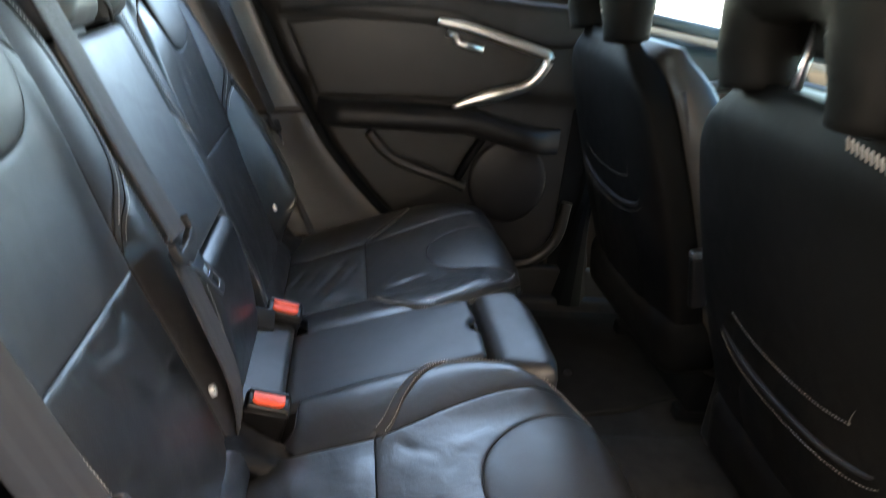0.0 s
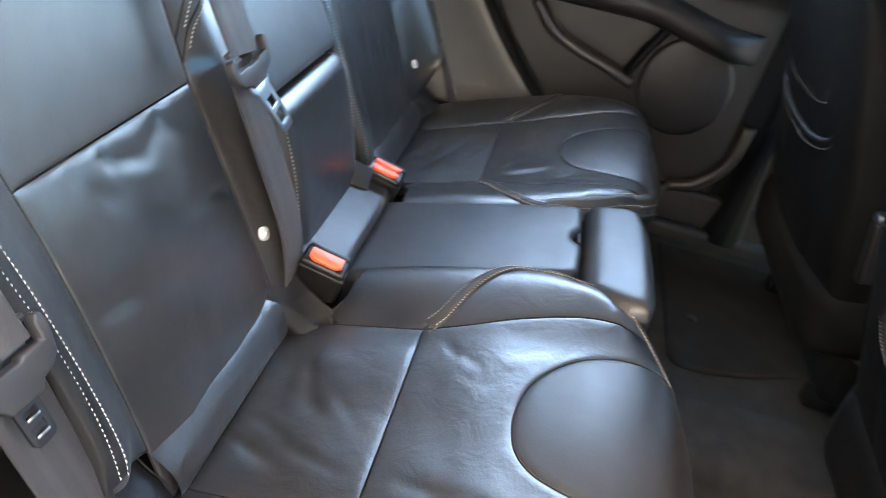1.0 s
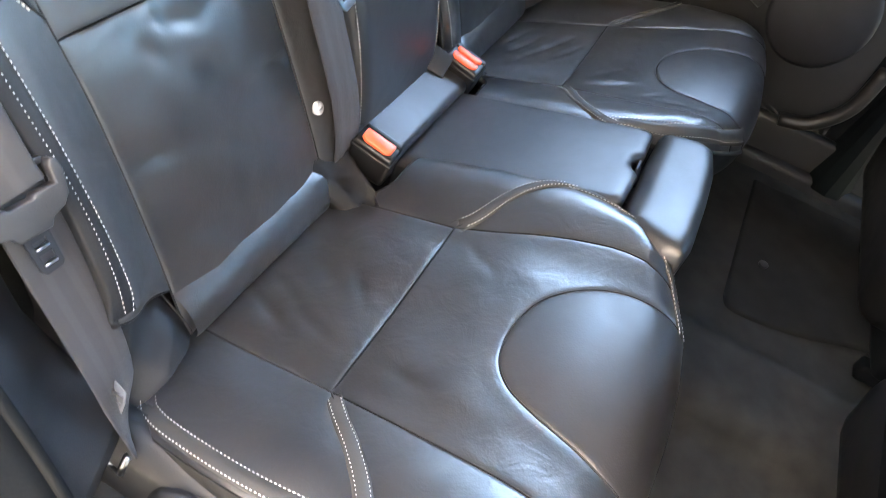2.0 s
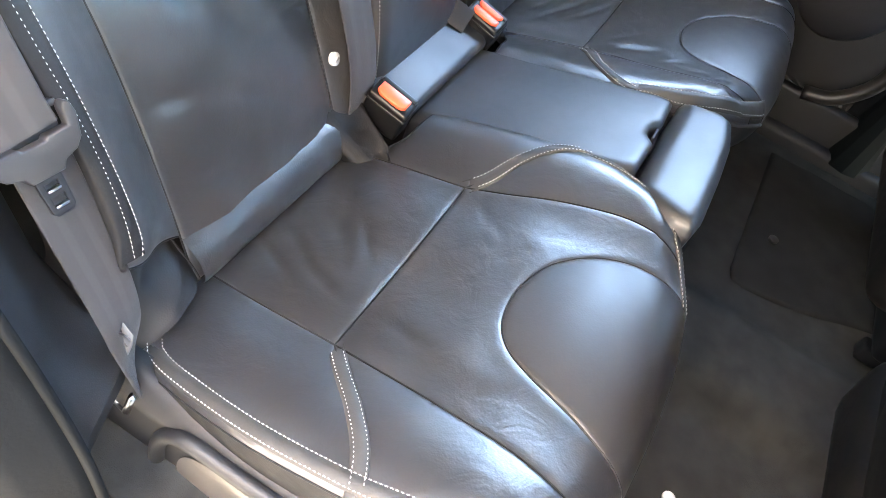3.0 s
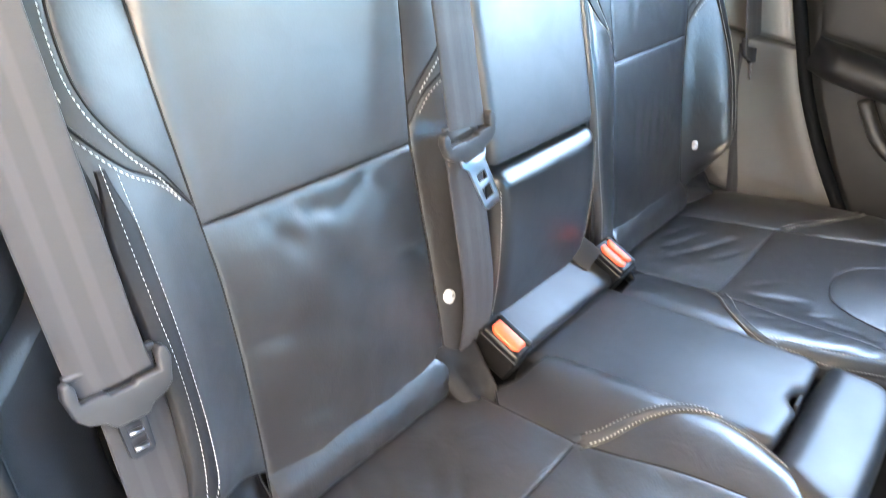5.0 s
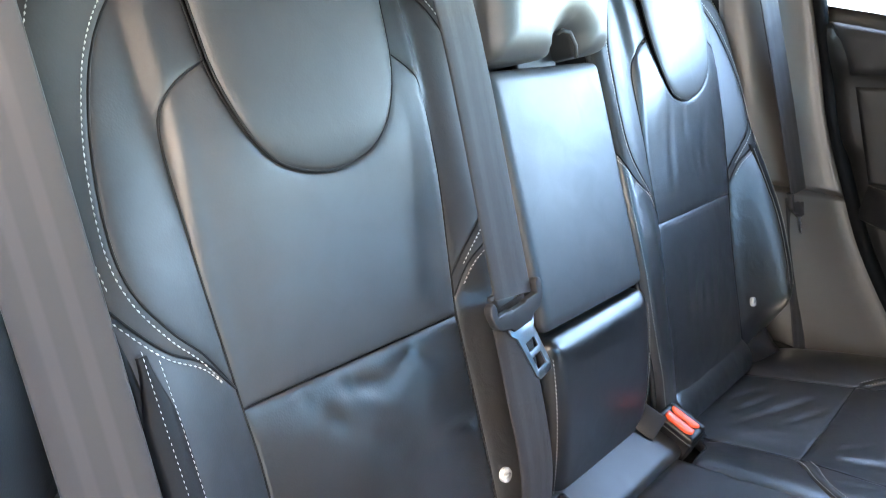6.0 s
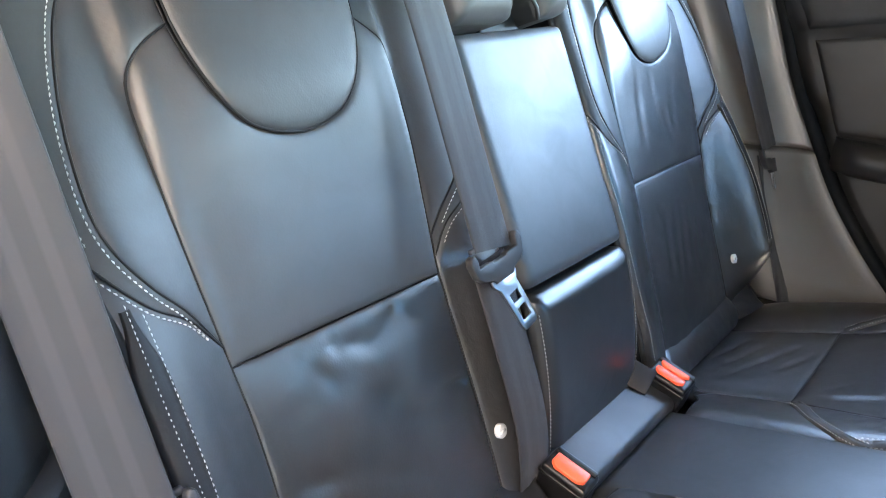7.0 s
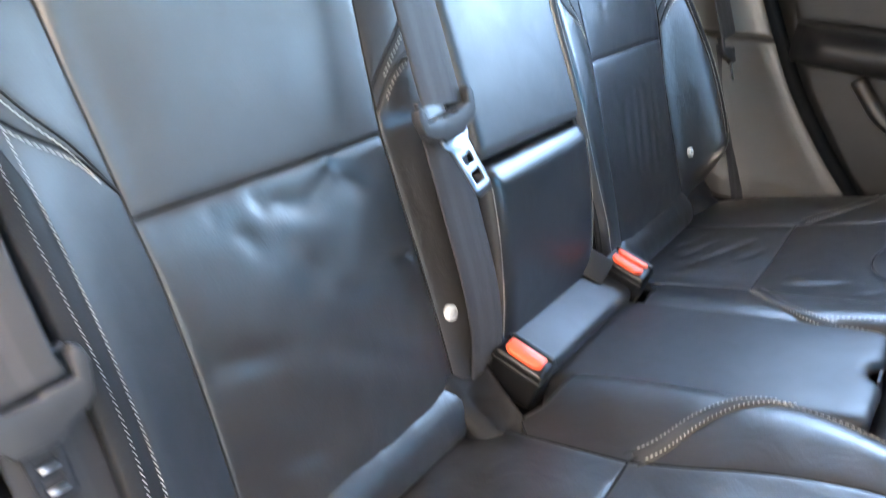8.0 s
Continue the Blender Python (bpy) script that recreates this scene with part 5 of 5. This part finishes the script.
# ---- seat belts ----
def tongue(home, o, across, along, out, turn_plate=0.0, big=1.0, small=0.8, tilt=0.0, coated=False, tall=1.0):
    """The belt's latch: a moulded slide with a steel plate that has two windows."""
    o, a, b, c = Vector(o), Vector(across).normalized(), Vector(along).normalized(), Vector(out).normalized()
    line = [(-0.039, 0.022), (-0.034, 0.024), (-0.031, 0.018), (-0.031, 0.004), (-0.012, 0.004), (-0.010, 0.001), (0.010, 0.001), (0.012, 0.004), (0.031, 0.004), (0.031, 0.018), (0.034, 0.024), (0.039, 0.022), (0.041, 0.012), (0.037, -0.008), (0.030, -0.016), (0.018, -0.020), (0.014, -0.027), (-0.014, -0.027), (-0.018, -0.020), (-0.030, -0.016), (-0.037, -0.008), (-0.041, 0.012)]
    part("slide", plate([(x * big, y * big * tall) for x, y in line], [], 0.010, (o, a, b, c), 0.0016), BELT_PLASTIC, home, "grey plastic belt slide")
    part("slide_bar", block((0.066, 0.006, 0.006), o + b * 0.021 - c * 0.007, Matrix((a, b, c)).transposed(), 0.002), BELT_PLASTIC, home)
    q = Matrix.Rotation(radians(turn_plate), 3, c)
    lift = Matrix.Rotation(radians(tilt), 3, a)
    a2, b2, c2 = lift @ q @ a, lift @ q @ b, lift @ c
    line = [(-0.019, -0.004), (-0.019, -0.010), (-0.0135, -0.016), (-0.0125, -0.055), (-0.009, -0.060), (0.009, -0.060), (0.0125, -0.055), (0.0135, -0.016), (0.019, -0.010), (0.019, -0.004)]
    hole = [(-0.007, -0.024), (0.007, -0.024), (0.007, -0.033), (-0.007, -0.033)]
    hole2 = [(-0.007, -0.039), (0.007, -0.039), (0.007, -0.051), (-0.007, -0.051)]
    part("latch_plate", plate([(x * small, y * small) for x, y in line], [[(x * small, y * small) for x, y in h] for h in (hole, hole2)], 0.0032, (o - b * 0.012 - c * 0.001, a2, b2, c2), 0.0008), COATED if coated else STEEL, home, "dark coated latch plate" if coated else "bright steel latch plate")
    if coated:
        for v in (-0.0325, -0.0505):
            part("window_edge", block((0.014 * small, 0.0022, 0.0044), o - b * 0.012 - c * 0.001 + b2 * v * small, Matrix((a2, b2, c2)).transposed(), 0.0006, 1), STEEL, home, "bright edge of the plate window")


def webbing(name, home, line, across, width=0.052, label=""):
    smooth = curve(line, 0.012)
    n = len(smooth) - 1
    if isinstance(across, list):
        sides = []
        for i in range(n + 1):
            k = i / n * (len(across) - 1)
            j = min(int(k), len(across) - 2)
            sides.append(Vector(across[j]).lerp(Vector(across[j + 1]), k - j))
    else:
        sides = across
    data, uvs = strap(smooth, sides, width)
    return part(name, data, WEB, home, label, uvs=uvs)


# middle belt, hanging over the near seat's inner bolster
mid_belt = thing("seat_belt", "grey three-point seat belt hanging over the centre of the backrest", "seat belt", on_back(-0.2, 0.3, 0.03), "seat belts")
MID_TONGUE = on_back(-0.212, 0.333, 0.066)
webbing("webbing", mid_belt, [on_back(-0.196, 0.80, 0.005), on_back(-0.198, 0.70, 0.028), on_back(-0.196, 0.60, 0.038), on_back(-0.199, 0.45, 0.048), on_back(-0.210, 0.345, 0.062)], Vector((0.0, 1, 0)), 0.063)
webbing("return_webbing", mid_belt, [on_back(-0.208, 0.335, 0.050), on_back(-0.196, 0.24, 0.044), on_back(-0.184, 0.13, 0.036), on_back(-0.178, 0.05, 0.016), on_back(-0.176, -0.03, -0.02)], Vector((0.0, 1, 0)), 0.062)
tongue(mid_belt, MID_TONGUE, Vector((0, 1, 0)) + UP * 0.10, UP + Vector((0, -0.10, 0)), OUT, 6, 1.15, 1.2, -12, tall=0.72)

# near outer belt
near_belt = thing("seat_belt", "grey three-point seat belt hanging beside the backrest near the door", "seat belt", on_back(-0.64, 0.25, 0.07), "seat belts")
webbing("webbing", near_belt, [on_back(-0.690, 1.0, 0.098), on_back(-0.675, 0.80, 0.082), on_back(-0.666, 0.66, 0.074), on_back(-0.658, 0.48, 0.072), on_back(-0.652, 0.30, 0.074), on_back(-0.649, 0.27, 0.074)], Vector((0.30, 1, 0)), 0.056)
webbing("return_webbing", near_belt, [on_back(-0.638, 0.275, 0.060), on_back(-0.637, 0.20, 0.059), on_back(-0.637, 0.12, 0.062), on_back(-0.641, 0.06, 0.062), on_back(-0.647, -0.01, 0.046)], [Vector((0, 1, 0)), Vector((0, 1, 0)), Vector((0, 1, 0)), Vector((-0.3, 1, 0)), Vector((-0.9, 0.6, 0))], 0.052)
tongue(near_belt, on_back(-0.648, 0.264, 0.078), Vector((0, 1, 0)) + UP * -0.02 + OUT * 0.1, UP + OUT * 0.0, OUT, 2, 0.95, coated=True)
loop = part("belt_label", slab([[Vector((0.056 - 0.003 * j + 0.0042 * k + 0.002 * math.sin(j * 1.3), -0.645 - 0.0012 * k + 0.0015 * math.cos(j * 1.7), 0.380 - 0.016 * j)) for k in range(5)] for j in range(6)], (0.0, -0.0012, 0)), LABEL, near_belt, "small printed label on the strap")
bars = [block((0.012, 0.0012, 0.0045), (0.064 - 0.003 * j, -0.650, 0.371 - 0.0155 * j), None, 0.0) for j in range(5)]
part("label_print", join(*bars), INK, near_belt)
part("anchor", tube([Vector(p) for p in ((0.046, -0.648, 0.310), (0.044, -0.652, 0.280), (0.050, -0.660, 0.250), (0.066, -0.662, 0.246), (0.076, -0.660, 0.285))], 0.0045, 8), STEEL, near_belt, "bent steel belt anchor")

# far outer belt
far_belt = thing("seat_belt", "grey seat belt hanging twisted beside the grey pillar trim", "seat belt", on_back(0.67, 0.28, 0.07), "seat belts")
edge_on = [Vector((0.30, 0.95, 0.05)), Vector((0.22, 0.97, 0.05))]
webbing("webbing", far_belt, [on_back(0.60, 0.95, 0.06), on_back(0.635, 0.78, 0.062), on_back(0.650, 0.66, 0.062), on_back(0.674, 0.48, 0.066), on_back(0.690, 0.30, 0.070)], edge_on, 0.052)
webbing("return_webbing", far_belt, [on_back(0.692, 0.29, 0.066), on_back(0.690, 0.20, 0.062), on_back(0.672, 0.10, 0.060), on_back(0.655, 0.02, 0.062), on_back(0.65, -0.04, 0.06)], [Vector((0.5, 0.7, 0)), Vector((0.25, 0.95, 0))], 0.052)
tongue(far_belt, on_back(0.690, 0.278, 0.072), Vector((0.15, 0.98, 0.0)), UP, OUT + Vector((0.0, -0.15, 0.0)), 0)

# near lower side trim with a moulded D-shaped recess
side = thing("seat_side_trim", "black plastic side trim below the seat cushion with a rounded raised rim", "trim", (0.25, -0.66, 0.1), kind="structure")
part("panel", slab([[(x, -0.662 + 0.02 * smooth01((z - 0.28) / 0.02), z) for x in np.linspace(0.03, 0.52, 20)] for z in np.linspace(0.06, 0.300, 14)], (0, 0.02, 0)), PLASTIC, side)
d_line = curve([(0.105, 0.10), (0.105, 0.19), (0.113, 0.245), (0.138, 0.278), (0.20, 0.280), (0.30, 0.278), (0.42, 0.262), (0.45, 0.22), (0.45, 0.10)], 0.01)
part("rim", tube([Vector((x, -0.664, z)) for x, z in d_line], 0.009, 12, flat=1.0), PLASTIC, side)
d_in = curve([(0.130, 0.10), (0.130, 0.18), (0.136, 0.225), (0.156, 0.248), (0.21, 0.250), (0.42, 0.235), (0.425, 0.10)], 0.01)
panel("inset", loop_of(d_in, straight((0.425, 0.10), (0.130, 0.10))), lambda p, q, h: Vector((p, -0.664 - h, q)), side, PILLAR, lambda p, q: 0.0, 0.0, 0.006, 0.008, 0.012, 0.012)

# ---- front seats ----
def front_seat(y, shift, near, pocket):
    home = thing("front_seat", "black leather front seat with a sagging map pocket on its back" if not near else "black leather front seat with an open-framed headrest and map pocket", "car seat", (0.95 + shift, y, 0.1), "front seats")

    def spine(z):
        return 0.745 + shift - 0.36 * (z - 0.45)

    stack, face = [], []
    for z in np.linspace(0.24, 0.875, 34):
        t = (z - 0.24) / 0.635
        wide = 0.230 + 0.040 * math.sin(math.pi * min(1, t * 1.15)) ** 0.8
        close = smooth01((z - 0.72) / 0.155)
        wide *= math.sqrt(max(0.0, 1 - 0.62 * close ** 2.6))
        deep = 0.085 - 0.012 * t
        deep *= math.sqrt(max(0.05, 1 - 0.9 * close ** 5))
        stack.append(((spine(z) + 0.045, y, z), wide - (0.0 if near else 0.012), deep * 0.65))
        face.append(((spine(z) + 0.125, y, z - 0.01), wide * 0.96 + 0.024, deep * 0.85))
    # Shaded back and lit front of one seat, told apart by leather colour.
    part("backrest", soft_block(stack, 72, 4.4), HIDE_SHADED, home)
    part("seat_front", soft_block(face, 72, 3.2), HIDE_LIT, home, "black leather bolstered seat front, coloured paler as if lit")
    # rear face: a large map pocket with an elastic edge
    place = lambda p, q, h: Vector((spine(q) - 0.002 - h + 0.018 * (abs(p) / 0.2) ** 4, y + p, q))
    flat = lambda p, q: 0.004
    top = curve([(-0.19, pocket + 0.07), (-0.165, pocket + 0.028), (-0.09, pocket + 0.006), (0.0, pocket), (0.09, pocket + 0.006), (0.165, pocket + 0.028), (0.19, pocket + 0.07)])
    low = curve([(0.19, pocket + 0.07), (0.185, 0.40), (0.16, 0.30), (0.0, 0.285), (-0.16, 0.30), (-0.185, 0.40), (-0.19, pocket + 0.07)])
    panel("map_pocket", loop_of(top, low), place, home, HIDE_SHADED, flat, 0.002, 0.004, 0.010, 0.03, 0.012, creased=0.002, seed=41 + y, label="sagging black leather map pocket")
    part("pocket_piping", tube([place(p[0], p[1], 0.009) for p in top], 0.0040, 8), EDGE_SHADE_HIDE, home)
    part("stitching", stitches(shifted(top, -0.014), place, flat, 0.010), THREAD_DARK, home)
    part("stitching", stitches(shifted(top, 0.055)[:-8], place, flat, 0.004), THREAD_DARK, home)
    inner = -1 if y > 0 else 1
    seam = curve([(0.80, 0.225), (0.70, 0.238), (0.60, 0.243), (0.45, 0.24)], 0.01)
    edge = lambda p, q, h: Vector((spine(p) + 0.086, y + inner * (q + h), p))
    part("stitching", stitches([v for v in seam if v[0] < 0.78], edge, lambda p, q: 0.006, 0.002), THREAD, home)
    part("side_piping", tube([edge(v[0], v[1], 0.006) for v in seam], 0.004, 8), BAND, home)
    # headrest: a broad pad on two padded legs with a gap between
    hx = spine(0.95) + 0.05
    arch = [Vector((hx + 0.018, y - 0.105, 0.868)), Vector((hx + 0.008, y - 0.108, 0.93)), Vector((hx, y - 0.09, 0.985)), Vector((hx, y, 1.01)), Vector((hx, y + 0.09, 0.985)), Vector((hx + 0.008, y + 0.108, 0.93)), Vector((hx + 0.018, y + 0.105, 0.868))]
    fine = curve(arch, 0.012)
    part("headrest", tube(fine, lambda t: 0.040 + 0.012 * math.sin(math.pi * t), 18, flat=1.1), HIDE_SHADED, home, "black leather headrest with an open middle")
    part("headrest_cushion", block((0.035, 0.20, 0.13), (hx + 0.045, y, 0.975), Matrix.Rotation(radians(-10), 3, "Y"), 0.016, 4), HIDE_SHADED, home)
    for m in (-1, 1):
        part("headrest_post", tube([Vector((hx + 0.03, y + m * 0.05, 0.84)), Vector((hx + 0.04, y + m * 0.05, 0.96))], 0.007, 10), STEEL, home, "steel headrest post")
    if near:
        tags = [block((0.0025, 0.0028, 0.013), (spine(0.855) - 0.003 + 0.0006 * k, y - 0.094 - 0.0065 * k, 0.858 - 0.001 * k), Matrix.Rotation(radians(-20), 3, "Y"), 0.0008, 1) for k in range(5, 16)]
        part("label_stitches", join(*tags), THREAD_DARK, home, "row of pale thread bars on the seat back")
    # cushion and base
    part("cushion", block((0.50, 0.50, 0.16), (1.02 + shift, y, 0.33), Matrix.Rotation(radians(-8), 3, "Y"), 0.05, 5), HIDE_SHADED, home)
    part("seat_base", block((0.38, 0.44, 0.14), (1.07 + shift, y, 0.19), None, 0.02, 3), RUBBER, home)
    for m in (-1, 1):
        part("seat_rail", block((0.40, 0.035, 0.035), (1.07 + shift, y + m * 0.19, 0.115), None, 0.006, 2), RUBBER, home)
    return home


front_seat(-0.334, 0.0, True, 0.475)
front_seat(0.372, 0.015, False, 0.545)

# belt buckle between the front seats
stub = thing("front_buckle", "black front seat belt buckle with bright grey top", "seat belt buckle", (0.80, 0.06, 0.4))
part("housing", block((0.03, 0.022, 0.10), (0.80, 0.075, 0.47), Matrix.Rotation(radians(-12), 3, "Y"), 0.005, 3), GLOSS_BLACK, stub)
part("cap", block((0.028, 0.020, 0.016), (0.787, 0.075, 0.525), Matrix.Rotation(radians(-12), 3, "Y"), 0.004, 3), STEEL, stub, "bright grey cap")
tunnel = part("tunnel_console", block((0.95, 0.15, 0.22), (1.35, 0.0, 0.24), None, 0.03, 4), PLASTIC)
tagged(tunnel, "black centre console between the front seats", "console", kind="structure")

# small bolts on the footwell carpet
for n, (x, y) in enumerate(((0.665, -0.285), (0.70, 0.36))):
    bolt = part("floor_stud", plate([(0.010 * math.cos(a), 0.010 * math.sin(a)) for a in np.linspace(0, 2 * math.pi, 17)[:-1]], [], 0.006, ((x, y, floor_height(x, y) + (0.012 if n else 0.003)), (1, 0, 0), (0, 1, 0), (0, 0, 1)), 0.0015), KNOB if n == 0 else PLASTIC)
    tagged(bolt, "small round pale stud on the carpet" if n == 0 else "small dark round fixing stud on the mat", "stud", "floor studs")
